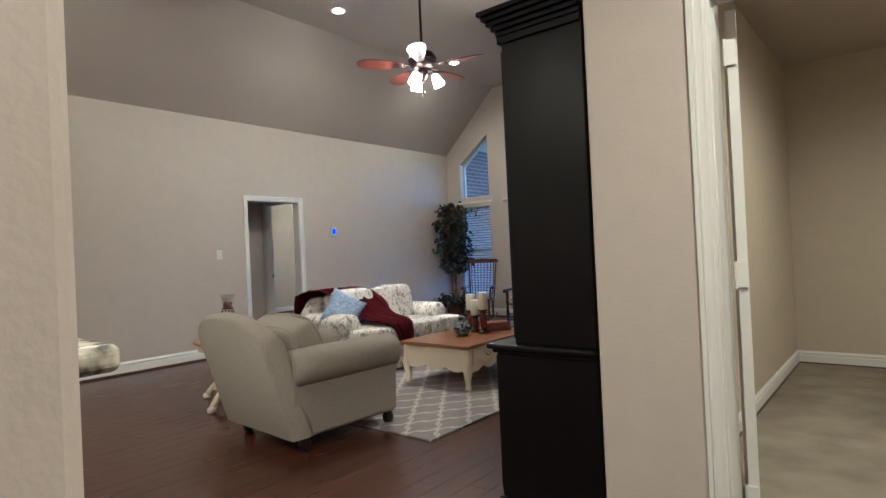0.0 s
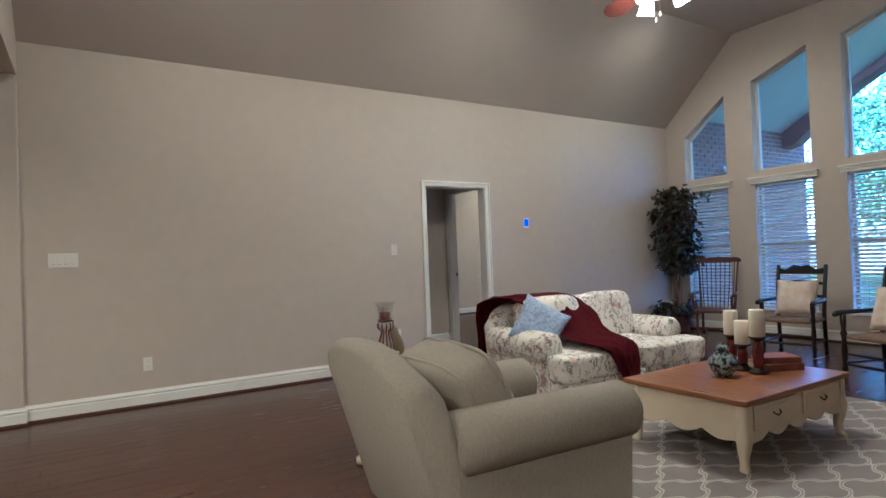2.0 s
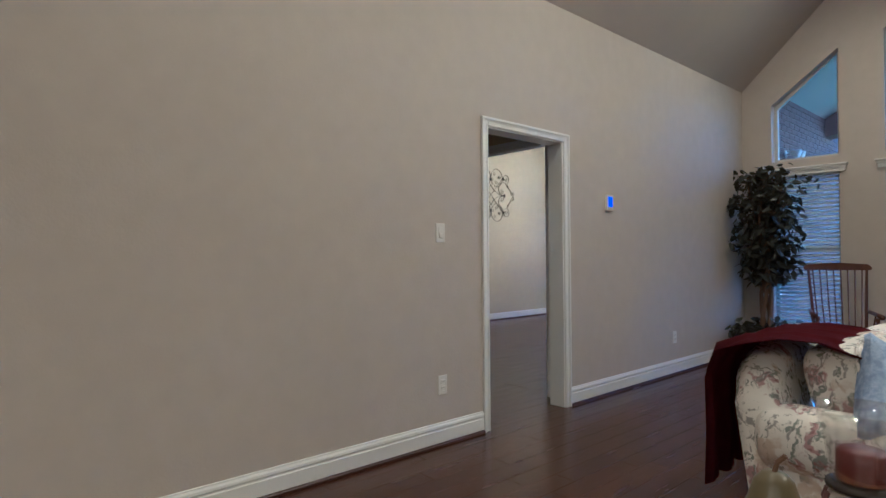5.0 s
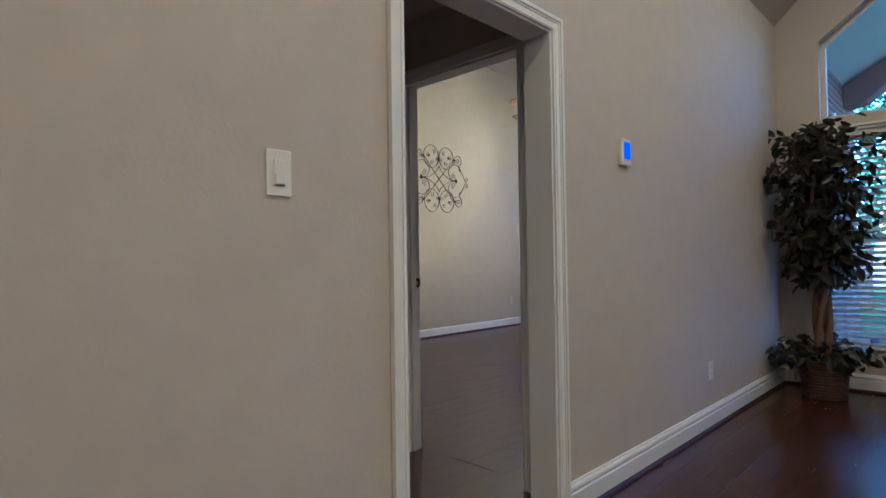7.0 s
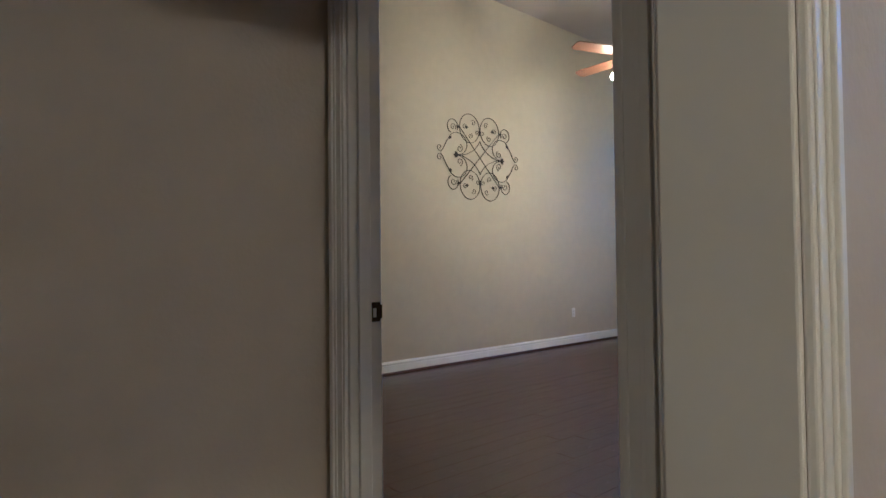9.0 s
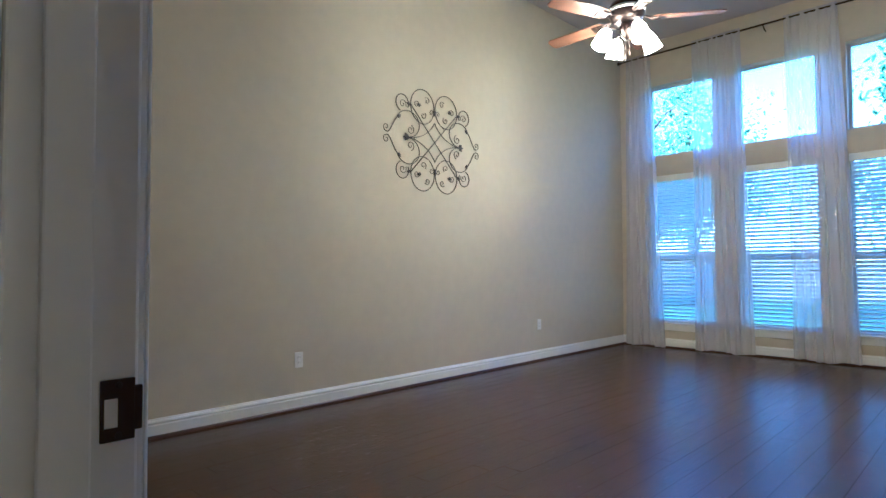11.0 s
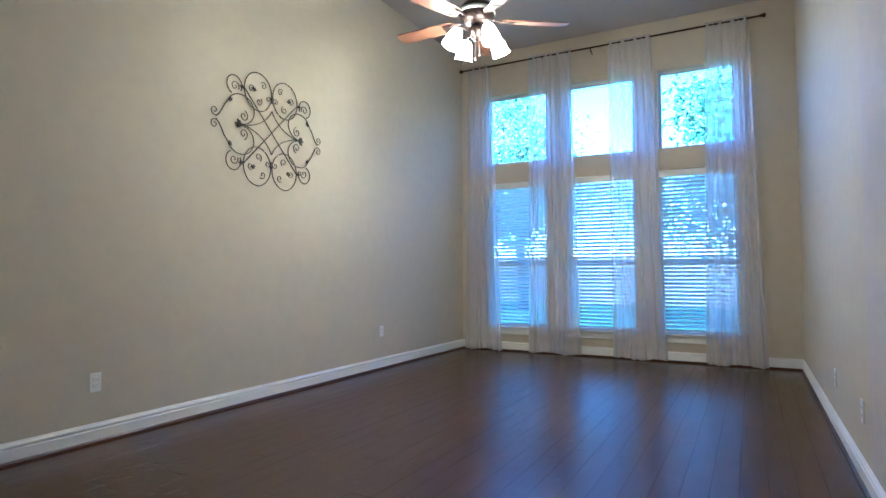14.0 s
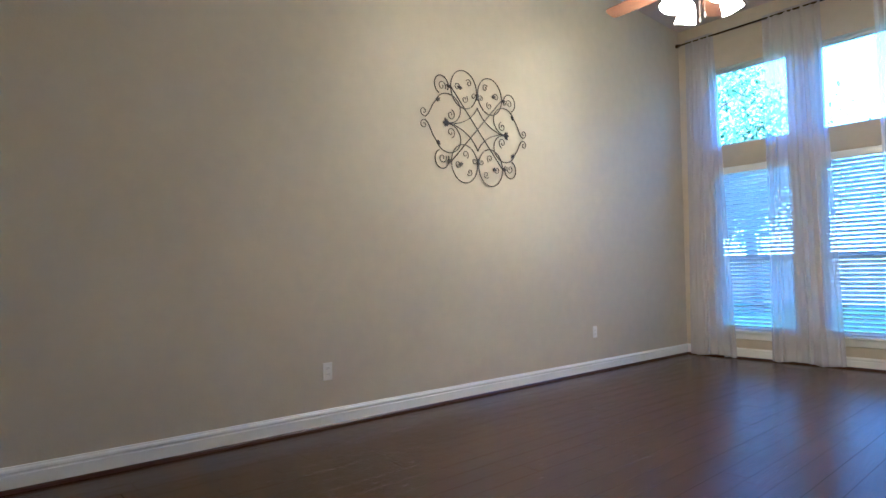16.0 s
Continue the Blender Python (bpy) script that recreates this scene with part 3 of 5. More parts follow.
n_win = 0
for a, b, za, zb in LIVE_WIN:
    n_win += 1
    ob = structure(thing("window_%d" % n_win, Matrix(), "", ""), "tall two-part window with a raked head and white blinds", "window")
    sash(ob, [(a, 2.2), (b, 2.2), (b, zb), (a, za)], YG + 0.10)
    sash(ob, [(a, 0.36), (b, 0.36), (b, 2.05), (a, 2.05)], YG + 0.10)
    part("meeting_rail", box(a + 0.035, b - 0.035, YG + 0.095, YG + 0.15, 1.18, 1.23, 0.004), VINYL, ob)
    part("window_sill", box(a - 0.03, b + 0.03, YG - 0.03, YG + 0.1, 0.335, 0.362, 0.005), TRIM, ob)
    bl = tagged(thing("window_blind", Matrix(), "", ""), "white horizontal slat blind lowered with open slats", "blind", "window blinds")
    slats(bl, a, b, 0.37, 2.05, YG + 0.045, 32)
    bm = box(a - 0.06, b + 0.06, YG - 0.03, YG - 0.001, 2.03, 2.07, 0.004)
    box(a - 0.07, b + 0.07, YG - 0.045, YG - 0.001, 2.071, 2.095, 0.004, bm=bm)
    box(a - 0.08, b + 0.08, YG - 0.06, YG - 0.001, 2.096, 2.115, 0.004, bm=bm)
    part("valance", bm, TRIM, bl, "white stepped valance")
for a, b in BED_WIN:
    n_win += 1
    ob = structure(thing("window_%d" % n_win, Matrix(), "", ""), "tall bedroom window with a transom and white blinds", "window")
    sash(ob, [(a, 2.56), (b, 2.56), (b, 3.53), (a, 3.53)], YB + 0.09)
    sash(ob, [(a, 0.33), (b, 0.33), (b, 2.30), (a, 2.30)], YB + 0.09)
    part("meeting_rail", box(a + 0.035, b - 0.035, YB + 0.085, YB + 0.145, 1.17, 1.22, 0.004), VINYL, ob)
    part("window_sill", box(a - 0.04, b + 0.04, YB - 0.035, YB + 0.09, 0.305, 0.332, 0.006), TRIM, ob)
    part("apron", box(a - 0.02, b + 0.02, YB - 0.014, YB, 0.23, 0.304, 0.005), TRIM, ob)
    bl = tagged(thing("window_blind", Matrix(), "", ""), "white horizontal slat blind lowered with open slats", "blind", "window blinds")
    slats(bl, a, b, 0.34, 2.30, YB + 0.04, -46)
    part("valance", box(a + 0.003, b - 0.003, YB + 0.002, YB + 0.010, 2.215, 2.297, 0.003), TRIM, bl, "white valance board")

# ---------------- ceiling lights and fans ----------------


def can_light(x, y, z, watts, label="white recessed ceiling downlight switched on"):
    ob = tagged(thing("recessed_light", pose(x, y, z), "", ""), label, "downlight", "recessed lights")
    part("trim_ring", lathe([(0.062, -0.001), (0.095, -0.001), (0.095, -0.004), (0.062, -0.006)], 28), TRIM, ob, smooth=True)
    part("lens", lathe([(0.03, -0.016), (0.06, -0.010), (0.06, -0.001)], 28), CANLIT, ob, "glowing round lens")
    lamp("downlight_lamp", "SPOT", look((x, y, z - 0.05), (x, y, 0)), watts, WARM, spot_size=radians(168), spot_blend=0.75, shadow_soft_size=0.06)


def ceiling_fan(x, y, z, turn, blade_mat, lights, watts, label, wide, square, drop=0.0):
    """A five-bladed fan on a long rod, with bell shades below; z is the height of the blades."""
    ob = tagged(thing("ceiling_fan", pose(x, y, z), "", ""), label, "ceiling fan")
    top = ZC - z
    part("canopy", lathe([(0.02, top - 0.09), (0.05, top - 0.07), (0.068, top - 0.02), (0.07, top - 0.001)], 24), BRONZE, ob, smooth=True)
    part("downrod", lathe([(0.013, 0.16), (0.013, top - 0.08)], 12), BRONZE, ob, smooth=True)
    part("motor_housing", lathe([(0.05, -0.035), (0.10, -0.03), (0.125, 0.0), (0.14, 0.035), (0.14, 0.085), (0.115, 0.125), (0.05, 0.15), (0.022, 0.175)], 32), BRONZE, ob, smooth=True)
    part("vent_band", lathe([(0.142, 0.045), (0.146, 0.05), (0.146, 0.07), (0.142, 0.075)], 32), TRIM if square else BRONZE, ob, smooth=True)
    for i in range(5):
        a = turn + 72 * i
        out = []
        for k in range(25):
            s = k / 24
            if square:
                w = wide * (0.8 + 0.2 * min(1, s * 3)) * (1 if s < 0.93 else math.sqrt(max(0.0, 1 - ((s - 0.93) / 0.07) ** 2)) * 0.35 + 0.65)
            else:
                w = wide * (0.45 + 0.6 * math.sin(min(1, s * 1.35) * math.pi / 2)) * (1 if s < 0.7 else math.sqrt(max(0.0, 1 - ((s - 0.7) / 0.302) ** 2)))
            out.append((0.20 + s * (0.53 if square else 0.47), max(w, 0.004)))
        poly = [(u, -w) for u, w in out] + [(u, w) for u, w in out[::-1]]
        bl = part("blade", prism(poly, "z", -0.004, 0.004), blade_mat, ob)
        bl.matrix_basis = pose(0, 0, 0.0, 0, 0, a) @ pose(0, 0, 0, 12, 0, 0)
        bm = tube([(0.10, 0, 0.02), (0.15, 0.0, 0.008), (0.20, 0.03, -0.008), (0.26, 0.035, -0.009)], 0.008, 8)
        tube([(0.15, 0.0, 0.008), (0.20, -0.03, -0.008), (0.26, -0.035, -0.009)], 0.008, 8, bm)
        box(0.20, 0.30, -0.045, 0.045, -0.011, -0.006, 0.003, bm=bm)
        br = part("blade_iron", bm, BRONZE, ob, smooth=True)
        br.matrix_basis = pose(0, 0, 0, 0, 0, a) @ pose(0, 0, 0, 12, 0, 0)
    part("light_hub", lathe([(0.008, -0.17), (0.03, -0.15), (0.055, -0.11), (0.06, -0.07), (0.04, -0.035)], 24), BRONZE, ob, smooth=True)
    for i in range(lights):
        a = radians(turn + 20 + 360 / lights * i)
        d = Vector((math.cos(a), math.sin(a), 0))
        reach = 0.165 if square else 0.118
        part("light_arm", tube([d * 0.05 + Vector((0, 0, -0.09)), d * (reach - 0.028) + Vector((0, 0, -0.08)), d * (reach - 0.003) + Vector((0, 0, -0.10))], 0.009, 8), BRONZE, ob, smooth=True)
        m = Matrix.Translation(d * reach + Vector((0, 0, -0.10))) @ Matrix.Rotation(-0.42, 4, Vector((-d.y, d.x, 0))) @ Matrix.Scale(1.25 if square else 1.0, 4)
        prof = [(0.020, 0.0), (0.032, -0.012), (0.044, -0.045), (0.050, -0.085), (0.058, -0.120), (0.054, -0.120), (0.045, -0.085), (0.038, -0.045), (0.016, -0.006)]
        part("glass_shade", lathe(prof, 24, None, m), SHADE, ob, "white glowing glass bell shade", smooth=True)
        tip = Vector((x, y, z)) + (m @ Vector((0, 0, -0.155)))
        lamp("fan_lamp", "POINT", Matrix.Translation(tip), watts, WARM, shadow_soft_size=0.035)
    for k, dx in ((0, 0.02), (1, -0.015)):
        bm = tube([(dx, 0, -0.165), (dx, 0, -0.26 - 0.03 * k)], 0.0018, 6)
        lathe([(0.002, -0.30 - 0.03 * k), (0.008, -0.29 - 0.03 * k), (0.006, -0.265 - 0.03 * k), (0.002, -0.255 - 0.03 * k)], 10, bm, Matrix.Translation((dx, 0, 0)))
        part("pull_chain", bm, BRONZE, ob)
    return ob


ceiling_fan(-2.82, 4.78, 3.12, 17, BLADE, 3, 2.0, "bronze ceiling fan with five oval red-brown blades and lit shades", 0.085, False)
ceiling_fan(-8.58, 9.79, 3.04, 34, BLADE2, 4, 0.75, "bronze ceiling fan with oak blades and four lit glass shades", 0.065, True)
# The one at y 2.35 is unseen, added to brighten the left wall.
for x, y in ((-4.2, 4.9), (-4.4, 7.4), (-4.2, 2.35)):
    can_light(x, y, ZC, 6.5)
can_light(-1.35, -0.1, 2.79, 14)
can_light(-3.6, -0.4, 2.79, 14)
# Unseen downlight, added to light the carpeted room.
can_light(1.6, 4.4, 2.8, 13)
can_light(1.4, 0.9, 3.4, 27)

# ---------------- living room furniture ----------------


def rolled_arm(x, y0, y1, z, r, body, mat_, lean):
    """An arm: a flared side panel under a padded roll with a round front."""
    prof = [(0.02, 0), (r * 0.8, 0.004), (r, 0.03), (r * 1.02, 0.2), (r, y1 - y0 - 0.03), (r * 0.8, y1 - y0 - 0.003), (0.02, y1 - y0)]
    bm = lathe(prof, 22, None, Matrix.Translation((x, y0, z)) @ Matrix.Rotation(-math.pi / 2, 4, "X"))
    for v in bm.verts:
        v.co += noise.noise_vector(v.co * 8) * 0.006
    return bm


def arm_chair(ob, w, d, h, arm_z, seat_z, r, fabric, seats, hump, lean=0.24, cut=0.0):
    """An upholstered seat that faces +y, centred on x, its back at y=0."""
    base = soft(w - 0.12, d - 0.10, seat_z - 0.20, 0.12, 0, 0.004, 8, 1, None, Matrix.Translation((0, d / 2 + 0.02, 0.10 + (seat_z - 0.20) / 2)))
    part("seat_base", base, fabric, ob, smooth=True)
    inner = w / 2 - 2 * r + 0.02
    for s in (-1, 1):
        x = s * (w / 2 - r)
        poly = [(x - 0.055, 0.09), (x + 0.055, 0.09), (x + 0.06 + 0.02 * s, arm_z - r), (x - 0.06 + 0.02 * s, arm_z - r)]
        bm = prism(poly, "y", 0.015, d - 0.03 - cut, None, 0.02)
        part("arm_panel", bm, fabric, ob)
        part("arm", rolled_arm(x + s * 0.01, 0.03, d - 0.01 - cut, arm_z - r, r, ob, fabric, s), fabric, ob, smooth=True)
    sw = 2 * inner / seats
    for i in range(seats):
        cx = -inner + sw * (i + 0.5)
        bm = soft(sw - 0.012, d - 0.20, 0.19, 0.28, 0.10, 0.006, 12, i + 3, None, Matrix.Translation((cx, d / 2 + 0.11, seat_z - 0.07)))
        if cut:
            side = -1 if i == 0 else 1
            soft(0.26, cut + 0.02, 0.188, 0.25, 0.05, 0.005, 8, i + 9, bm, Matrix.Translation((side * (w / 2 - 0.15), d - cut / 2 + 0.008, seat_z - 0.071)))
        cu = part("seat_cushion", bm, fabric, ob, smooth=True)
        x0, x1, y1 = cx - sw / 2 + 0.02, cx + sw / 2 - 0.02, d + 0.005
        part("piping", tube([(x0, 0.3, seat_z + 0.004), (x0 + 0.01, y1 - 0.04, seat_z), (x0 + 0.05, y1 - 0.006, seat_z - 0.002), (x1 - 0.05, y1 - 0.006, seat_z - 0.002), (x1 - 0.01, y1 - 0.04, seat_z), (x1, 0.3, seat_z + 0.004)], 0.005, 6), fabric, cu)
    # shaped back: an outline with raised rounded crowns, leaning backwards
    n = 40
    top = []
    for i in range(n + 1):
        x = -w / 2 + 0.05 + (w - 0.10) * i / n
        top.append((x, hump(x / (w / 2)) * h))
    bm = bmesh.new()
    rows = []
    for yy, inset in ((0.0, 0.03), (-0.03, 0.0), (-0.10, 0.0), (-0.15, 0.035)):
        rows.append([(bm.verts.new((x * (1 - inset * 0.4), yy, 0.10)), bm.verts.new((x * (1 - inset * 0.4), yy, z - inset))) for x, z in top])
    for a, b in zip(rows, rows[1:]):
        for i in range(n):
            bm.faces.new((a[i][1], a[i + 1][1], b[i + 1][1], b[i][1]))
        for e in (0, n):
            bm.faces.new((a[e][0], a[e][1], b[e][1], b[e][0]))
    for rr in (rows[0], rows[-1]):
        for i in range(n):
            bm.faces.new((rr[i][0], rr[i + 1][0], rr[i + 1][1], rr[i][1]))
    for v in bm.verts:
        v.co.y += 0.17 - lean * max(0, v.co.z - 0.3)
        v.co += noise.noise_vector(v.co * 5) * 0.006
    part("backrest", bm, fabric, ob, smooth=True)


chair = tagged(thing("armchair", pose(-2.365, 2.41, 0, 0, 0, -3), "", ""), "light grey linen armchair with rolled arms and dark feet", "armchair")
arm_chair(chair, 0.92, 0.92, 0.88, 0.640, 0.44, 0.118, LINEN, 1, lambda u: 1.0 - 0.24 * abs(u) ** 3.0, 0.46)
for x, y in ((-0.34, 0.14), (0.34, 0.14), (-0.34, 0.84), (0.34, 0.84)):
    part("foot", lathe([(0.026, 0), (0.038, 0.03), (0.04, 0.05), (0.03, 0.075), (0.036, 0.11)], 16, None, Matrix.Translation((x, y, 0))), CHAIRBLACK, chair, smooth=True)
m = Matrix.Translation((0.0, 0.27, 0.60)) @ Matrix.Rotation(radians(26), 4, "X")
bm = soft(0.62, 0.25, 0.44, 0.5, 0.0, 0.014, 14, 7, None, m)
cu = part("back_cushion", bm, LINEN, chair, "plump grey linen back cushion with piping", smooth=True)
for yy in (-0.075, 0.075):
    pts = [m @ Vector((0.309 * math.copysign(abs(math.cos(a)) ** 0.4, math.cos(a)), yy, 0.219 * math.copysign(abs(math.sin(a)) ** 0.4, math.sin(a)))) for a in [2 * math.pi * k / 48 for k in range(49)]]
    part("piping", tube(pts, 0.008, 6, None, False), LINEN, cu)

sofa = tagged(thing("sofa", pose(-4.10, 4.865, 0, 0, 0, -90), "", ""), "cream floral printed sofa with two rounded backs and a throw", "sofa")
arm_chair(sofa, 1.60, 0.95, 0.80, 0.62, 0.45, 0.12, FLORAL, 2, lambda u: 0.80 + 0.21 * math.sqrt(max(0.0, 1 - ((abs(u) - 0.44) / 0.46) ** 2)), cut=0.22)
for cx in (-0.31, 0.31):
    m = Matrix.Translation((cx, 0.27, 0.63)) @ Matrix.Rotation(radians(14), 4, "X")
    cu = part("back_cushion", soft(0.61, 0.26, 0.42, 0.55, 0, 0.012, 14, cx, None, m), FLORAL, sofa, smooth=True)
    pts = [m @ Vector((0.30 * math.copysign(abs(math.cos(a)) ** 0.45, math.cos(a)), 0.07, 0.207 * math.copysign(abs(math.sin(a)) ** 0.45, math.sin(a)))) for a in [2 * math.pi * k / 40 for k in range(41)]]
    part("piping", tube(pts, 0.006, 6, None, False), FLORAL, cu)
part("skirt", box(-0.73, 0.73, 0.90, 0.935, 0.025, 0.30, 0.012), FLORAL, sofa, "floral skirt with a pleat")
for x in (-0.03, 0.03):
    part("pleat", box(x - 0.012, x + 0.012, 0.9352, 0.944, 0.03, 0.29, 0.004), FLORAL, sofa)
for x in (-0.70, 0.70):
    for y in (0.12, 0.86):
        part("foot", lathe([(0.02, 0), (0.028, 0.05), (0.032, 0.11)], 12, None, Matrix.Translation((x, y, 0))), CHAIRBLACK, sofa, smooth=True)

# throw: a sheet that falls over the back, the cushion and the seat of the sofa
throw = tagged(thing("throw_blanket", Matrix(), "", ""), "burgundy knitted throw draped over the floral sofa", "blanket")
prof = [(-4.27, 0.24), (-4.275, 0.45), (-4.27, 0.66), (-4.22, 0.775), (-4.12, 0.825), (-4.01, 0.832), (-3.90, 0.820), (-3.78, 0.765), (-3.68, 0.66), (-3.60, 0.57), (-3.48, 0.517), (-3.34, 0.50), (-3.20, 0.495), (-3.115, 0.46), (-3.095, 0.36), (-3.09, 0.24)]
low = [4.13, 4.13, 4.12, 4.12, 4.12, 4.15, 4.20, 4.28, 4.34, 4.37, 4.39, 4.40, 4.41, 4.46, 4.52, 4.60]
high = [4.74, 4.76, 4.78, 4.80, 4.82, 4.83, 4.86, 4.92, 4.96, 4.95, 4.92, 4.87, 4.82, 4.77, 4.75, 4.72]
bm = bmesh.new()
grid = []
nj = 34
for i, (px, pz) in enumerate(prof):
    row = []
    s = i / (len(prof) - 1)
    for j in range(nj):
        f = j / (nj - 1)
        y = low[i] + (high[i] - low[i]) * f + 0.012 * math.sin(s * 23 + f * 3)
        fold = 0.016 * math.sin(f * 21 + s * 6) + 0.010 * math.sin(f * 43 - s * 9) + 0.008 * math.sin(f * 11 + s * 17)
        k = 1 if s > 0.55 else 0.5
        sag = 0.06 * max(0.0, (4.19 - y) / 0.14) ** 2 if 0.2 < s < 0.5 else 0.0
        row.append(bm.verts.new((px + fold * (0.5 if 0.3 < s < 0.85 else 1.0), y, pz + 0.02 + abs(fold) * k - min(sag, 0.10))))
    grid.append(row)
for a, b in zip(grid, grid[1:]):
    for j in range(nj - 1):
        bm.faces.new((a[j], a[j + 1], b[j + 1], b[j]))
bmesh.ops.solidify(bm, geom=bm.faces[:], thickness=0.008)
part("cloth", bm, BURG, throw, smooth=True)

pil = tagged(thing("throw_pillow", pose(-3.665, 4.31, 0.635, -24, 30, 54), "", ""), "pale blue embroidered pillow on the floral sofa", "pillow")
part("cover", cushion(0.38, 0.38, 0.15, 4), BLUEC, pil, smooth=True)

# coffee table
CT = (-2.36, 4.755)
ct = tagged(thing("coffee_table", pose(CT[0], CT[1], 0.012) @ Matrix.Diagonal((0.842, 0.813, 1.11, 1)), "", ""), "cream painted coffee table with a honey wood top", "coffee table")
L, W, H = 0.665, 0.445, 0.345
bm = box(-W - 0.03, W + 0.03, -L - 0.03, L + 0.03, H - 0.028, H, 0.008, 3)
part("tabletop", bm, HONEY, ct, "glossy honey-coloured wooden top")


def scallop(a, b, count):
    """Apron outline along u with a wavy lower edge."""
    pts = [(a, H - 0.03), (a, 0.12)]
    n = 60
    for i in range(n + 1):
        f = i / n
        u = a + (b - a) * f
        e = min(f, 1 - f)
        z = 0.165 - 0.035 * abs(math.sin(f * math.pi * count)) - 0.05 * max(0, 1 - e / 0.10) ** 2
        pts.append((u, z))
    return pts + [(b, 0.12), (b, H - 0.03)]


for s in (-1, 1):
    y = s * (L - 0.02)
    part("apron", prism(scallop(-W + 0.03, W - 0.03, 3), "y", y - 0.012, y + 0.012), CREAM, ct)
    x = s * (W - 0.02)
    ap = part("apron", prism(scallop(-L + 0.03, L - 0.03, 5), "x", x - 0.012, x + 0.012), CREAM, ct)
for k in (-1, 1):
    bm = box(W - 0.012, W + 0.004, k * 0.31 - 0.26, k * 0.31 + 0.26, 0.185, 0.305, 0.004)
    dr = part("drawer_front", bm, CREAM, ct)
    bm = box(W + 0.003, W + 0.0075, k * 0.31 - 0.225, k * 0.31 + 0.225, 0.205, 0.285, 0.002)
    part("drawer_panel", bm, CREAM, dr)
    bm = tube([(W + 0.007, k * 0.31 - 0.04, 0.255), (W + 0.02, k * 0.31 - 0.035, 0.245), (W + 0.022, k * 0.31, 0.235), (W + 0.02, k * 0.31 + 0.035, 0.245), (W + 0.007, k * 0.31 + 0.04, 0.255)], 0.004, 6)
    part("handle", bm, IRON, dr, "dark metal bail handle", smooth=True)
    part("stile", box(W - 0.010, W + 0.008, k * 0.61 - 0.022, k * 0.61 + 0.022, 0.15, H - 0.03, 0.004), CREAM, ct)
for sx in (-1, 1):
    for sy in (-1, 1):
        bm = bmesh.new()
        rings = []
        for z, off, rad in ((H - 0.03, 0.0, 0.042), (0.22, 0.0, 0.042), (0.165, 0.008, 0.048), (0.11, 0.004, 0.038), (0.06, -0.006, 0.027), (0.025, -0.002, 0.025), (0.008, 0.006, 0.032), (0.0, 0.006, 0.029)):
            cx, cy = sx * (W - 0.035 + off), sy * (L - 0.035 + off)
            rings.append([bm.verts.new((cx + rad * math.copysign(abs(math.cos(a)) ** 0.6, math.cos(a)), cy + rad * math.copysign(abs(math.sin(a)) ** 0.6, math.sin(a)), z)) for a in [2 * math.pi * q / 14 for q in range(14)]])
        for a, b in zip(rings, rings[1:]):
            for q in range(14):
                bm.faces.new((a[q], a[(q + 1) % 14], b[(q + 1) % 14], b[q]))
        bm.faces.new(rings[-1])
        part("leg", bm, CREAM, ct, smooth=True)
CZ = 0.012 + H * 1.11
jar = tagged(thing("ginger_jar", pose(-2.39, 4.68, CZ) @ Matrix.Scale(0.78, 4), "", ""), "blue-grey glazed ginger jar with a lid on the coffee table", "jar")
part("body", lathe([(0.06, 0), (0.064, 0.01), (0.095, 0.05), (0.112, 0.095), (0.105, 0.135), (0.075, 0.17), (0.05, 0.19), (0.05, 0.205)], 28), JAR, jar, smooth=True)
part("lid", lathe([(0.05, 0.204), (0.056, 0.208), (0.052, 0.23), (0.03, 0.246), (0.008, 0.25), (0.012, 0.262), (0.004, 0.27)], 24), JAR, jar, smooth=True)
for x, y, hs, hc in ((-2.576, 5.08, 0.20, 0.145), (-2.41, 4.93, 0.17, 0.13), (-2.295, 4.905, 0.23, 0.15)):
    cs = tagged(thing("candlestick", pose(x, y, CZ), "", ""), "dark red pillar candlestick with a cream candle on the table", "candlestick", "candlesticks on the coffee table")
    part("base", lathe([(0.055, 0), (0.055, 0.012), (0.04, 0.02), (0.03, 0.035)], 20), IRON, cs, smooth=True)
    part("stem", lathe([(0.026, 0.034), (0.030, 0.06), (0.034, hs * 0.6), (0.028, hs * 0.8), (0.018, hs - 0.03)], 20), REDGLAZE, cs, smooth=True)
    part("cup", lathe([(0.018, hs - 0.032), (0.04, hs - 0.012), (0.052, hs - 0.008), (0.052, hs)], 20), IRON, cs, smooth=True)
    part("candle", lathe([(0.045, hs - 0.001), (0.046, hs + 0.004), (0.045, hs + hc + 0.014), (0.040, hs + hc + 0.02), (0.012, hs + hc + 0.014)], 24), WAX, cs, "cream pillar candle", smooth=True)


def book(m, w, d, h, cover, label):
    ob = tagged(thing("book", m, "", ""), label, "book")
    part("cover", box(-w / 2, w / 2, -d / 2, d / 2, 0, 0.004, 0.001, 1), cover, ob)
    part("cover", box(-w / 2, w / 2, -d / 2, d / 2, h - 0.004, h, 0.001, 1), cover, ob)
    part("spine", box(-w / 2 - 0.004, w / 2, -d / 2 - 0.005, -d / 2, 0, h, 0.002, 1), cover, ob)
    for k in (-0.36, -0.18, 0.0, 0.18, 0.36):
        part("spine_band", box(k * w - 0.004, k * w + 0.004, -d / 2 - 0.008, -d / 2 - 0.0055, 0.002, h - 0.002), cover, ob)
    part("pages", box(-w / 2 + 0.005, w / 2 - 0.005, -d / 2 + 0.0005, d / 2 - 0.006, 0.0045, h - 0.0045), PAPER, ob)
    return ob


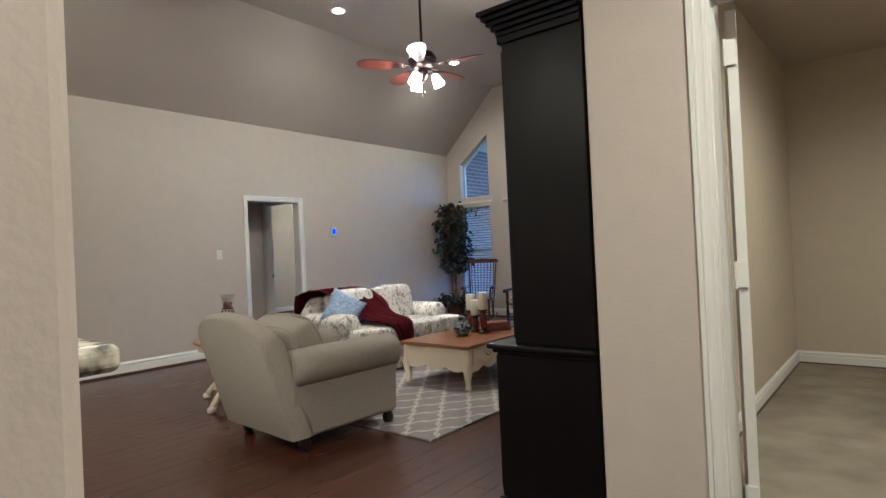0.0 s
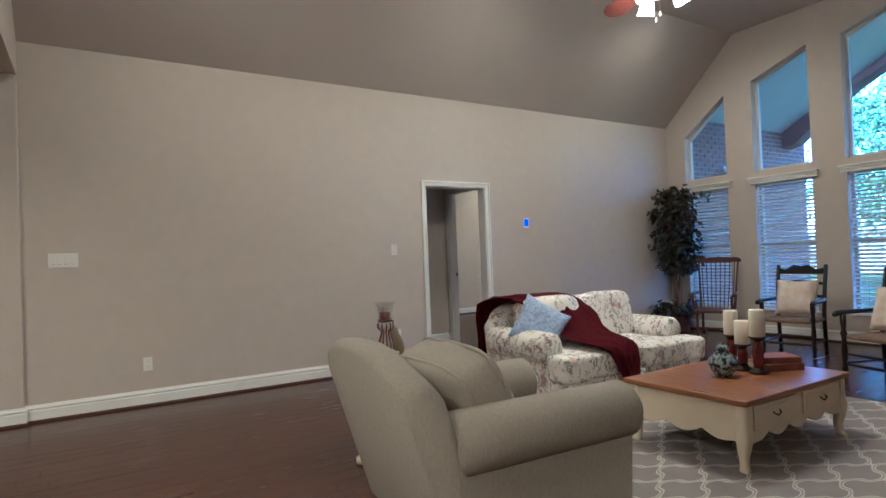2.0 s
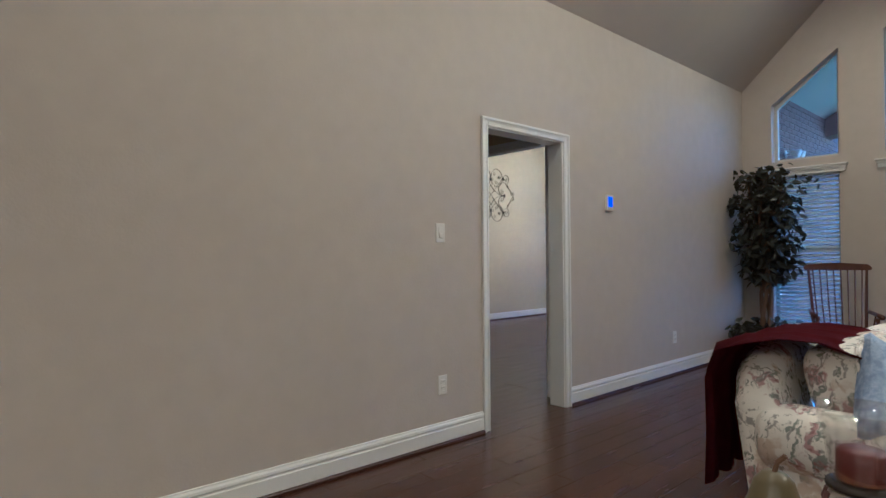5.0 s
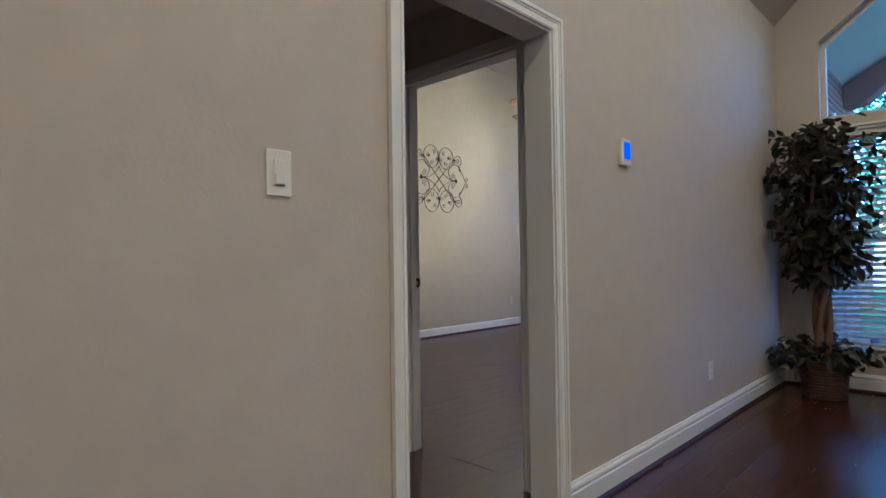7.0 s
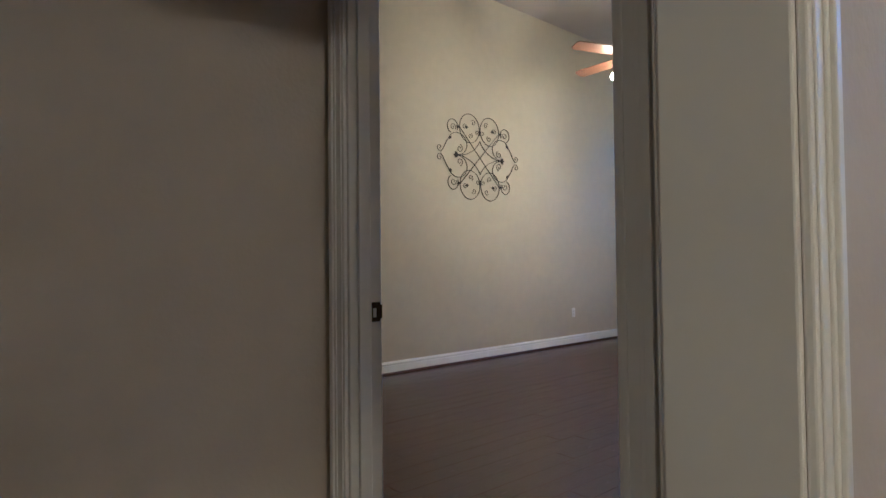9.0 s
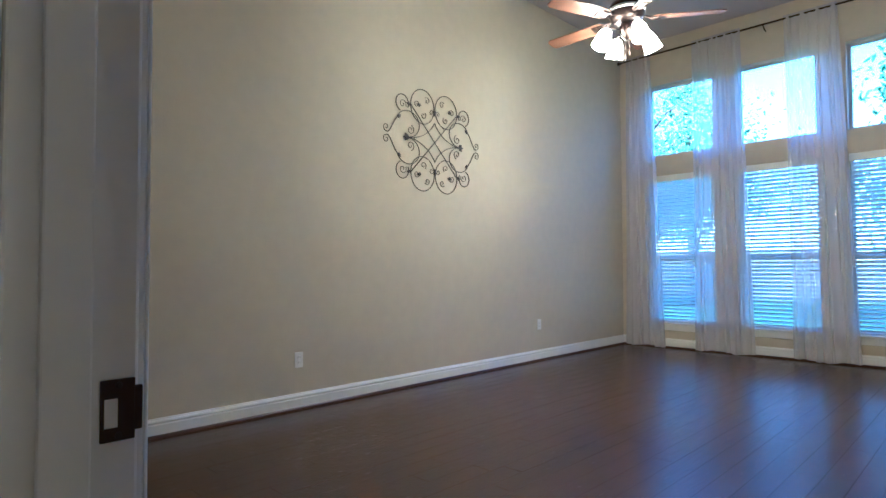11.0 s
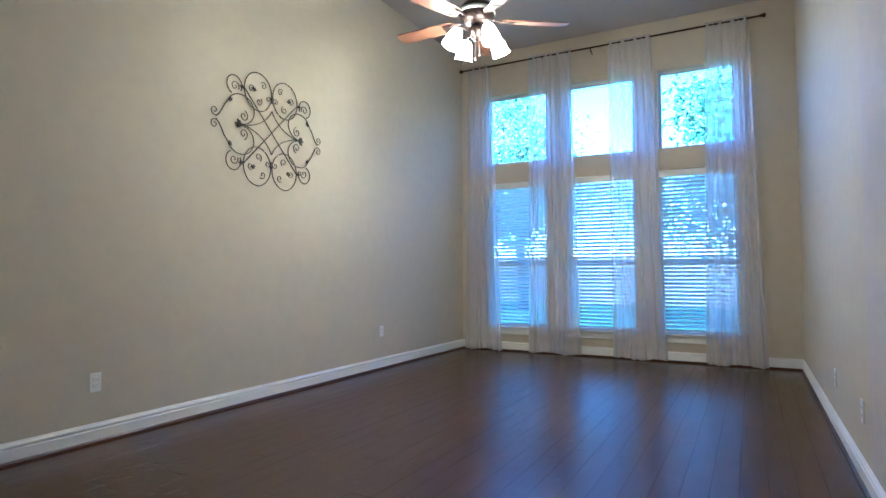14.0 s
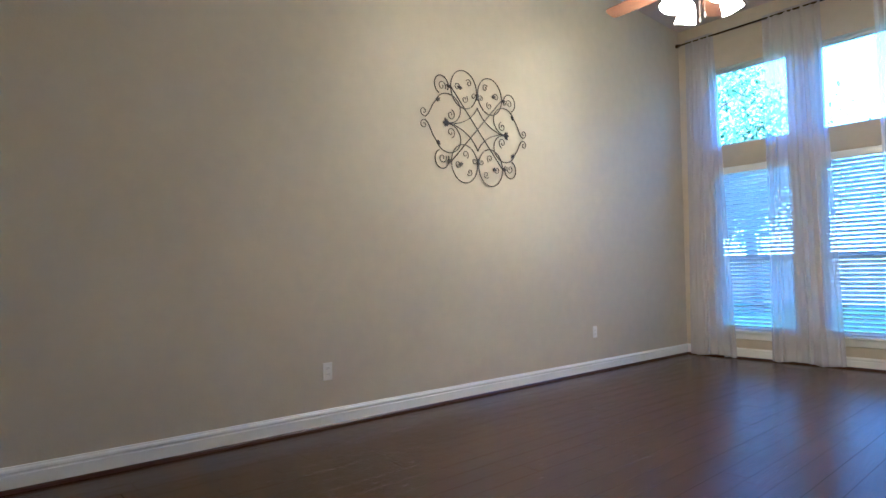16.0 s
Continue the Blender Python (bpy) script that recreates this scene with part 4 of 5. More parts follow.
book(pose(-2.31, 5.12, CZ, 0, 0, 62), 0.26, 0.19, 0.045, BOOKRED, "worn red leather book lying in a stack on the table")
book(pose(-2.31, 5.12, CZ + 0.0455, 0, 0, 58), 0.24, 0.17, 0.04, BOOKRED, "worn red leather book on top of a stack")

# rug
rug = tagged(thing("rug", pose(-2.72, 4.67, 0), "", ""), "grey area rug with a pale trellis pattern", "rug")
bm = bmesh.new()
bmesh.ops.create_grid(bm, x_segments=40, y_segments=50, size=1)
for v in bm.verts:
    v.co = Vector((v.co.x * 1.28, v.co.y * 1.6, 0.011 + 0.0015 * noise.noise(v.co * 6)))
bmesh.ops.solidify(bm, geom=bm.faces[:], thickness=0.010)
part("surface", bm, RUG, rug)

# round side table
RT = (-3.564, 3.07)
RZ = 0.55
rt = tagged(thing("side_table", pose(RT[0], RT[1], 0), "", ""), "round side table with a honey top and cream scrolled legs", "table")
part("tabletop", lathe([(0.376, RZ - 0.026), (0.398, RZ - 0.022), (0.404, RZ - 0.012), (0.398, RZ - 0.003), (0.386, RZ)], 64), HONEY2, rt, "round honey-coloured wooden top", smooth=False)
part("apron", lathe([(0.335, RZ - 0.085), (0.362, RZ - 0.085), (0.362, RZ - 0.027), (0.335, RZ - 0.027)], 64), CREAM, rt)
part("stretcher_hub", lathe([(0.03, 0.07), (0.07, 0.08), (0.07, 0.11), (0.03, 0.12)], 20), CREAM, rt)
for a in (20, 110, 200, 290):
    d = Vector((math.cos(radians(a)), math.sin(radians(a)), 0))
    pts = [d * r + Vector((0, 0, z)) for r, z in ((0.325, RZ - 0.08), (0.29, 0.42), (0.22, 0.33), (0.20, 0.25), (0.26, 0.17), (0.34, 0.10), (0.385, 0.05), (0.42, 0.028))]
    bm = tube(pts, [0.036, 0.034, 0.030, 0.028, 0.028, 0.028, 0.03, 0.022], 10)
    lathe([(0.03, 0.0), (0.036, 0.012), (0.036, 0.035), (0.02, 0.05)], 14, bm, Matrix.Translation(d * 0.41))
    part("leg", bm, CREAM, rt, smooth=True)
    part("stretcher", tube([d * 0.36 + Vector((0, 0, 0.085)), d * 0.05 + Vector((0, 0, 0.095))], 0.018, 8), CREAM, rt)
gb = book(pose(-3.479, 2.889, RZ, 0, 0, 47), 0.265, 0.20, 0.05, BOOKGREEN, "dark green clothbound book lying on the side table")
GILT = mat("worn_gilt", (0.45, 0.32, 0.10), 0.45, metal=0.7, vary=0.2, bump=0.05)
for k in (-0.27, -0.09, 0.09, 0.27):
    for z in (0.010, 0.040):
        part("gilt_line", box(k * 0.265 - 0.017, k * 0.265 + 0.017, -0.1062, -0.1052, z - 0.0006, z + 0.0006), GILT, gb, "thin gilt line")
part("gilt_emblem", prism([(-0.012, 0.025), (0.0, 0.017), (0.012, 0.025), (0.0, 0.033)], "y", -0.1095, -0.1078), GILT, gb, "small gilt emblem")
hur = tagged(thing("candle_holder", pose(-3.497, 2.903, RZ + 0.05, 0, 0, 47), "", ""), "striped turned candle holder with a clear hurricane glass", "candle holder")
part("base", box(-0.068, 0.068, -0.068, 0.068, 0, 0.018, 0.006), WHITEWASH, hur)
part("plinth", lathe([(0.058, 0.0185), (0.060, 0.026), (0.044, 0.036), (0.040, 0.040)], 24), WHITEWASH, hur, smooth=True)
prof = [(0.038, 0.040), (0.044, 0.052), (0.045, 0.075), (0.036, 0.105), (0.027, 0.135), (0.025, 0.150), (0.030, 0.158), (0.045, 0.172), (0.049, 0.188), (0.044, 0.203), (0.034, 0.210)]
part("stem", lathe(prof, 28), WHITEWASH, hur, smooth=True)
for k in range(11):
    a = 2 * math.pi * k / 11
    part("stripe", tube([((q + 0.001) * math.cos(a), (q + 0.001) * math.sin(a), z) for q, z in prof[1:-1]], 0.0055, 6), PLUM, hur, "dark plum stripe")
part("collar", lathe([(0.034, 0.2095), (0.048, 0.214), (0.048, 0.220), (0.036, 0.224)], 24), IRON, hur, smooth=True)
part("candle", lathe([(0.033, 0.2245), (0.034, 0.228), (0.034, 0.268), (0.028, 0.272)], 20), REDWAX, hur, "dark red candle", smooth=True)
gl_ = part("hurricane_glass", lathe([(0.040, 0.2242), (0.044, 0.228), (0.046, 0.260), (0.052, 0.300), (0.068, 0.332), (0.0655, 0.3325), (0.0495, 0.301), (0.0435, 0.260), (0.0415, 0.230), (0.0395, 0.2252)], 32), CLEAR, hur, "clear flared glass", smooth=True)
gl_.visible_shadow = False
pear = tagged(thing("ceramic_pear", pose(-3.66, 3.03, RZ), "", ""), "olive glazed ceramic pear on the side table", "ornament")
part("fruit", lathe([(0.03, 0), (0.06, 0.01), (0.078, 0.06), (0.07, 0.11), (0.045, 0.16), (0.034, 0.195), (0.02, 0.21), (0.005, 0.212)], 24), OLIVE, pear, smooth=True)
part("stem", tube([(0, 0, 0.208), (0.006, 0, 0.23), (0.02, 0.0, 0.245)], 0.005, 6), BARK, pear)

# hutch
hu = tagged(thing("hutch", Matrix(), "", ""), "tall black lacquered hutch against the partition", "cabinet")
HY0, HY1 = 2.478, 3.93
part("lower_cabinet", box(-0.50, -0.02, HY0, HY1, 0.09, 0.735, 0.006), BLACKWOOD, hu)
bm = box(-0.53, -0.02, HY0 - 0.025, HY1 + 0.025, 0.0, 0.06, 0.008)
box(-0.515, -0.02, HY0 - 0.012, HY1 + 0.012, 0.061, 0.09, 0.008, bm=bm)
part("plinth", bm, BLACKWOOD, hu)
bm = box(-0.515, -0.02, HY0 - 0.012, HY1 + 0.012, 0.736, 0.752, 0.004)
box(-0.54, -0.02, HY0 - 0.03, HY1 + 0.03, 0.753, 0.777, 0.009, 3, bm=bm)
part("ledge", bm, BLACKWOOD, hu)
part("upper_cabinet", box(-0.40, -0.02, HY0, HY1, 0.778, 2.16, 0.006), BLACKWOOD, hu)
bm = box(-0.415, -0.02, HY0 - 0.015, HY1 + 0.015, 2.10, 2.135, 0.006)
for k in range(5):
    box(-0.415 - 0.015 * k - 0.004, -0.02, HY0 - 0.015 - 0.015 * k, HY1 + 0.015 + 0.015 * k, 2.136 + 0.022 * k, 2.157 + 0.022 * k, 0.004, bm=bm)
part("crown", bm, BLACKWOOD, hu)
for k in range(3):
    y0 = HY0 + 0.02 + k * (HY1 - HY0 - 0.04) / 3
    y1 = y0 + (HY1 - HY0 - 0.04) / 3 - 0.01
    for z0, z1, xf in ((0.11, 0.72, -0.50), (0.80, 2.08, -0.40)):
        dr = part("cabinet_door", box(xf - 0.018, xf - 0.001, y0, y1, z0, z1, 0.004), BLACKWOOD, hu)
        part("knob", lathe([(0.006, 0), (0.006, 0.012), (0.013, 0.018), (0.010, 0.026)], 12, None, Matrix.Translation((xf - 0.018, y1 - 0.03, (z0 + z1) / 2)) @ Matrix.Rotation(-math.pi / 2, 4, "Y")), BRONZE, dr, "bronze knob")

# granite bar top
bar = tagged(thing("bar_top", Matrix(), "", ""), "cream and grey granite bar top with a rounded corner", "countertop")
part("slab", box(-3.2, 0.11, 0.13, 0.67, 1.05, 1.09, 0.014, 4), GRANITE, bar)


def turned_leg(x, y, z0, z1, r, bm=None):
    h = z1 - z0
    prof = [(r * 0.6, 0), (r * 0.9, 0.04 * h), (r * 0.7, 0.10 * h), (r * 1.1, 0.16 * h), (r * 0.7, 0.22 * h), (r, 0.4 * h), (r * 0.75, 0.62 * h), (r * 1.15, 0.70 * h), (r * 0.7, 0.76 * h), (r, 0.86 * h), (r, h)]
    return lathe(prof, 12, bm, Matrix.Translation((x, y, z0)))


def black_chair(m):
    """Ladder-back armchair with a rush seat; it faces -y."""
    ob = tagged(thing("ladder_back_chair", m, "", ""), "black ladder-back armchair with a woven rush seat", "chair", "black armchairs by the window")
    sz, az, bz = 0.37, 0.57, 0.96
    part("seat", soft(0.50, 0.44, 0.045, 0.12, 0.2, 0.002, 8, 1, None, Matrix.Translation((0, 0, sz))), RUSH, ob, "woven rush seat", smooth=True)
    for s in (-1, 1):
        part("front_leg", turned_leg(s * 0.25, -0.20, 0, az, 0.024), CHAIRBLACK, ob, smooth=True)
        part("back_leg", tube([(s * 0.23, 0.24, 0), (s * 0.23, 0.21, sz), (s * 0.235, 0.25, 0.7), (s * 0.24, 0.31, bz)], 0.021, 10), CHAIRBLACK, ob, smooth=True)
        bm = tube([(s * 0.235, 0.24, az + 0.02), (s * 0.27, 0.05, az + 0.012), (s * 0.275, -0.15, az + 0.012), (s * 0.27, -0.25, az + 0.004), (s * 0.268, -0.275, az - 0.008)], [0.016, 0.020, 0.022, 0.026, 0.02], 10)
        part("arm", bm, CHAIRBLACK, ob, smooth=True)
        part("stretcher", tube([(s * 0.25, -0.20, 0.14), (s * 0.23, 0.22, 0.14)], 0.011, 8), CHAIRBLACK, ob)
    for z in (0.13, 0.22):
        part("stretcher", tube([(-0.25, -0.20, z), (0, -0.20, z), (0.25, -0.20, z)], [0.010, 0.014, 0.010], 8), CHAIRBLACK, ob)
    part("stretcher", tube([(-0.23, 0.22, 0.14), (0.23, 0.22, 0.14)], 0.011, 8), CHAIRBLACK, ob)
    for z, hgt, y in ((0.60, 0.05, 0.235), (0.74, 0.055, 0.262), (0.86, 0.10, 0.285)):
        pts = []
        for i in range(25):
            f = i / 24
            pts.append((-0.225 + 0.45 * f, z + hgt * (0.55 + 0.45 * (0.5 - 0.5 * math.cos(2 * math.pi * (f * 1 + 0.0))) + (0.12 * math.cos(6 * math.pi * f) if hgt > 0.08 else 0))))
        part("back_slat", prism([(-0.225, z), (0.225, z)] + pts[::-1], "y", y - 0.008, y + 0.008), CHAIRBLACK, ob)
    return ob


c2 = pose(-3.60, 7.93, 0, 0, 0, 8)
c3 = pose(-2.40, 7.08, 0, 0, 0, -18)
first = black_chair(c2)
copy_thing(first, c3)
for base_, seed in ((c2, 1), (c3, 5)):
    p = tagged(thing("throw_pillow", base_ @ pose(0.0, 0.11, 0.605, -17, 0, 0), "", ""), "cream pillow with a coloured print on a black chair", "pillow", "pillows on the black chairs")
    part("cover", cushion(0.42, 0.40, 0.15, seed), PILLOWF, p, smooth=True)

# rocking chair
rk = tagged(thing("rocking_chair", pose(-4.77, 8.30, 0, 0, 0, 22) @ Matrix.Diagonal((0.9, 0.9, 0.93, 1)), "", ""), "dark red-brown spindle-back wooden rocking chair by the window", "rocking chair")
SZ = 0.40
part("seat", soft(0.52, 0.48, 0.04, 0.25, 0.1, 0.001, 8, 2, None, Matrix.Translation((0, 0, SZ))), ROCKER, rk, smooth=True)
for s in (-1, 1):
    part("rocker", tube([(s * 0.22, 0.46, 0.10), (s * 0.22, 0.30, 0.045), (s * 0.22, 0.0, 0.02), (s * 0.22, -0.28, 0.04), (s * 0.22, -0.40, 0.075)], 0.018, 8), ROCKER, rk, smooth=True)
    part("leg", turned_leg(s * 0.21, -0.17, 0.035, SZ - 0.015, 0.022), ROCKER, rk, smooth=True)
    part("leg", turned_leg(s * 0.21, 0.19, 0.035, SZ - 0.015, 0.022), ROCKER, rk, smooth=True)
    part("arm", tube([(s * 0.27, 0.25, 0.64), (s * 0.29, 0.0, 0.63), (s * 0.285, -0.22, 0.625)], [0.02, 0.02, 0.026], 10), ROCKER, rk, smooth=True)
    part("arm_post", turned_leg(s * 0.255, -0.18, SZ + 0.015, 0.615, 0.02), ROCKER, rk, smooth=True)
    for y in (-0.06, 0.06):
        part("spindle", tube([(s * 0.25, y, SZ + 0.015), (s * 0.285, y, 0.62)], 0.008, 6), ROCKER, rk)
    part("back_post", tube([(s * 0.23, 0.21, SZ), (s * 0.27, 0.36, 1.08)], [0.017, 0.014], 8), ROCKER, rk)
part("stretcher", tube([(-0.21, -0.17, 0.17), (0.21, -0.17, 0.17)], 0.012, 8), ROCKER, rk)
part("crest_rail", prism([(-0.31, 1.07), (0.31, 1.07), (0.32, 1.10), (0.28, 1.135), (0, 1.15), (-0.28, 1.135), (-0.32, 1.10)], "y", 0.35, 0.378, None, 0.006), ROCKER, rk)
for i in range(8):
    x = -0.19 + 0.38 * i / 7
    part("spindle", tube([(x, 0.215, SZ + 0.01), (x * 1.12, 0.30, 0.75), (x * 1.2, 0.363, 1.08)], 0.0075, 6), ROCKER, rk)

# ficus in a basket
plant = tagged(thing("ficus_tree", pose(-5.55, 8.62, 0), "", ""), "tall dark green ficus with twisted trunks in a wicker basket", "plant")
bk = part("basket", lathe([(0.125, 0.0), (0.135, 0.012), (0.16, 0.29), (0.155, 0.29), (0.14, 0.06), (0.02, 0.05)], 32), WICKER, plant, "dark brown wicker basket", smooth=True)
for k in range(13):
    z = 0.012 + k * 0.0225
    r = 0.137 + 0.025 * z / 0.29
    pts = [((r + 0.004 * math.sin(i * math.pi / 2 + k * math.pi)) * math.cos(2 * math.pi * i / 48), (r + 0.004 * math.sin(i * math.pi / 2 + k * math.pi)) * math.sin(2 * math.pi * i / 48), z) for i in range(49)]
    part("weave", tube(pts, 0.009, 5, None, False), WICKER, bk)
part("soil", lathe([(0.145, 0.24), (0.145, 0.255)], 24), mat("moss", (0.05, 0.04, 0.025), 1, vary=0.3, scale=30), plant)
rnd = random.Random(11)
tips = []
for k in range(4):
    a0 = k * 1.6
    pts = []
    for i in range(11):
        f = i / 10
        pts.append(Vector((0.05 * math.cos(a0 + f * 7) + 0.12 * math.cos(a0) * f * f, 0.05 * math.sin(a0 + f * 7) + 0.10 * math.sin(a0) * f * f, 0.2 + 1.75 * f)))
    part("trunk", tube(pts, [0.026 - 0.016 * i / 10 for i in range(11)], 8), BARK, plant, smooth=True)
    for i in range(4, 11):
        for _ in range(3):
            d = Vector((rnd.uniform(-1, 1), rnd.uniform(-1, 1), rnd.uniform(-0.1, 0.5))).normalized()
            tips.append((pts[i], pts[i] + d * rnd.uniform(0.12, 0.29)))
for _ in range(14):
    a = rnd.uniform(0, 2 * math.pi)
    tips.append((Vector((0, 0, 0.30)), Vector((0.27 * math.cos(a), 0.27 * math.sin(a), rnd.uniform(0.30, 0.42)))))
bm = bmesh.new()
for a, b in tips:
    tube([a, (a + b) / 2 + Vector((0, 0, 0.02)), b], [0.005, 0.004, 0.002], 5, bm)
tagged(part("twigs", bm, BARK, plant), kind="stuff")


def leaf_cloud(centres, count, spread, size, seed, droop=0.5, lim=None):
    rnd = random.Random(seed)
    vs, fs = [], []
    for _ in range(count):
        c = rnd.choice(centres)
        p = Vector(c) + Vector((rnd.gauss(0, spread), rnd.gauss(0, spread), rnd.gauss(0, spread * 0.8)))
        if lim:
            p.x, p.y = max(p.x, lim[0]), min(p.y, lim[1])
        d = Vector((rnd.uniform(-1, 1), rnd.uniform(-1, 1), rnd.uniform(-1, 0.6) - droop * 0.5)).normalized()
        s = d.cross(Vector((rnd.uniform(-1, 1), rnd.uniform(-1, 1), rnd.uniform(-1, 1)))).normalized()
        n_ = d.cross(s)
        ln = size * rnd.uniform(0.7, 1.3)
        w = ln * 0.24
        k = len(vs)
        vs += [p, p + d * ln * 0.35 + s * w + n_ * w * 0.3, p + d * ln * 0.35 - s * w + n_ * w * 0.3, p + d * ln * 0.4, p + d * ln * 0.75 + s * w * 0.7 + n_ * w * 0.1, p + d * ln * 0.75 - s * w * 0.7 + n_ * w * 0.1, p + d * ln - n_ * w * 0.3]
        fs += [(k, k + 1, k + 3), (k, k + 3, k + 2), (k + 1, k + 4, k + 6, k + 3), (k + 3, k + 6, k + 5, k + 2)]
    me = bpy.data.meshes.new("leaves")
    me.from_pydata([tuple(v) for v in vs], [], fs)
    return me


ends = [b for a, b in tips] + [(a + b) / 2 for a, b in tips]
me = leaf_cloud(ends, 1900, 0.055, 0.10, 21, 0.8, (-0.34, 0.34))
me.materials.append(LEAF)
lv = new("leaves", me)
lv.parent = plant
lv["kind"] = "stuff"
lv["label"] = "dense dark green pointed leaves"

# ---------------- plates on the walls ----------------


def wall_plate(name, m, w, h, gangs, kind, label):
    """A plate that faces +y of its own space, upright in xz."""
    ob = tagged(thing(name, m, "", ""), label, "switch" if kind == "switch" else "outlet")
    part("plate", box(-w / 2, w / 2, 0, 0.006, -h / 2, h / 2, 0.003), PLASTIC, ob)
    for g_ in range(gangs):
        x = (g_ - (gangs - 1) / 2) * 0.046
        if kind == "switch":
            rk_ = part("rocker", box(x - 0.016, x + 0.016, 0.0055, 0.009, -0.033, 0.033, 0.0015), PLASTIC, ob)
            part("paddle", box(x - 0.013, x + 0.013, 0.0085, 0.013, -0.030, -0.002, 0.0015), PLASTIC, rk_)
            part("gap", box(x - 0.013, x + 0.013, 0.0088, 0.0096, -0.0325, -0.031), SLOT, rk_)
        else:
            for z in (-0.02, 0.02):
                rc = part("receptacle", box(x - 0.017, x + 0.017, 0.0055, 0.0085, z - 0.014, z + 0.014, 0.003), PLASTIC, ob)
                part("slot", box(x - 0.008, x - 0.006, 0.0080, 0.0089, z - 0.004, z + 0.006), SLOT, rc)
                part("slot", box(x + 0.006, x + 0.008, 0.0080, 0.0089, z - 0.004, z + 0.006), SLOT, rc)
    return ob


ON_W = lambda y, z: pose(XW, y, z, 0, 0, -90)
ON_B = lambda y, z: pose(XB, y, z, 0, 0, -90)
wall_plate("light_switch", ON_W(1.158, 1.295), 0.21, 0.118, 4, "switch", "white four-gang light switch plate on the beige wall")
wall_plate("light_switch", ON_W(4.21, 1.308), 0.072, 0.118, 1, "switch", "white single dimmer switch plate beside the doorway")
wall_plate("outlet", ON_W(1.755, 0.365), 0.072, 0.118, 1, "outlet", "white duplex wall outlet above the baseboard")
wall_plate("outlet", ON_W(4.22, 0.37), 0.072, 0.118, 1, "outlet", "white duplex wall outlet beside the doorway")
wall_plate("outlet", ON_W(7.25, 0.36), 0.072, 0.118, 1, "outlet", "white duplex wall outlet near the ficus")
wall_plate("outlet", ON_B(7.92, 0.375), 0.072, 0.118, 1, "outlet", "white duplex wall outlet in the bedroom")
wall_plate("outlet", ON_B(11.06, 0.415), 0.072, 0.118, 1, "outlet", "white duplex wall outlet near the bedroom corner")
for y in (9.35, 10.4):
    wall_plate("outlet", pose(XBR, y, 0.36, 0, 0, 90), 0.072, 0.118, 1, "outlet", "white duplex wall outlet on the side wall")
th = tagged(thing("thermostat", ON_W(6.10, 1.60), "", ""), "white thermostat with a glowing blue display", "thermostat")
part("body", box(-0.048, 0.048, 0, 0.025, -0.066, 0.066, 0.006), PLASTIC, th)
part("display", box(-0.034, 0.034, 0.0245, 0.027, -0.035, 0.05, 0.001), SCREEN, th, "glowing blue display")

# ---------------- bedroom things ----------------


def spiral(cx, cy, r, a0, turns, grow=0.12):
    """Points of a curl that winds inwards to (cx, cy)."""
    n = int(22 * abs(turns))
    return [(cx + r * (1 - f) ** 0.8 * math.cos(a0 + turns * 2 * math.pi * f) + 0, cy + r * (1 - f) ** 0.8 * math.sin(a0 + turns * 2 * math.pi * f)) for f in [grow * 0 + i / n * 0.88 for i in range(n + 1)]]


orn = tagged(thing("wall_ornament", pose(XB + 0.016, 9.37, 2.265) @ Matrix.Diagonal((1, 0.95, 0.94, 1)), "", ""), "dark wrought iron scrollwork ornament on the bedroom wall", "wall ornament")


def bar(pts, r=0.005, name="scroll"):
    return part(name, tube([(0, u, v) for u, v in pts], r, 6), IRON, orn, smooth=True)


def arc(cx, cy, rx, ry, a, b, n=26):
    return [(cx + rx * math.cos(radians(a + (b - a) * i / n)), cy + ry * math.sin(radians(a + (b - a) * i / n))) for i in range(n + 1)]


bar([(-0.33, -0.34), (0.33, 0.34)], 0.0045, "cross_bar")
bar([(-0.33, 0.34), (0.33, -0.34)], 0.0045, "cross_bar")


def leaf_plate(u, v, t, k=1.0):
    """A small lobed iron leaf that points along t."""
    shape = [(0.040, 0.0), (0.018, 0.010), (0.012, 0.024), (-0.002, 0.013), (-0.020, 0.016), (-0.014, 0.0), (-0.020, -0.016), (-0.002, -0.013), (0.012, -0.024), (0.018, -0.010)]
    poly = [(u + k * (p * math.cos(t) - q * math.sin(t)), v + k * (p * math.sin(t) + q * math.cos(t))) for p, q in shape]
    part("leaf", prism(poly, "x", -0.004, 0.006), IRON, orn)


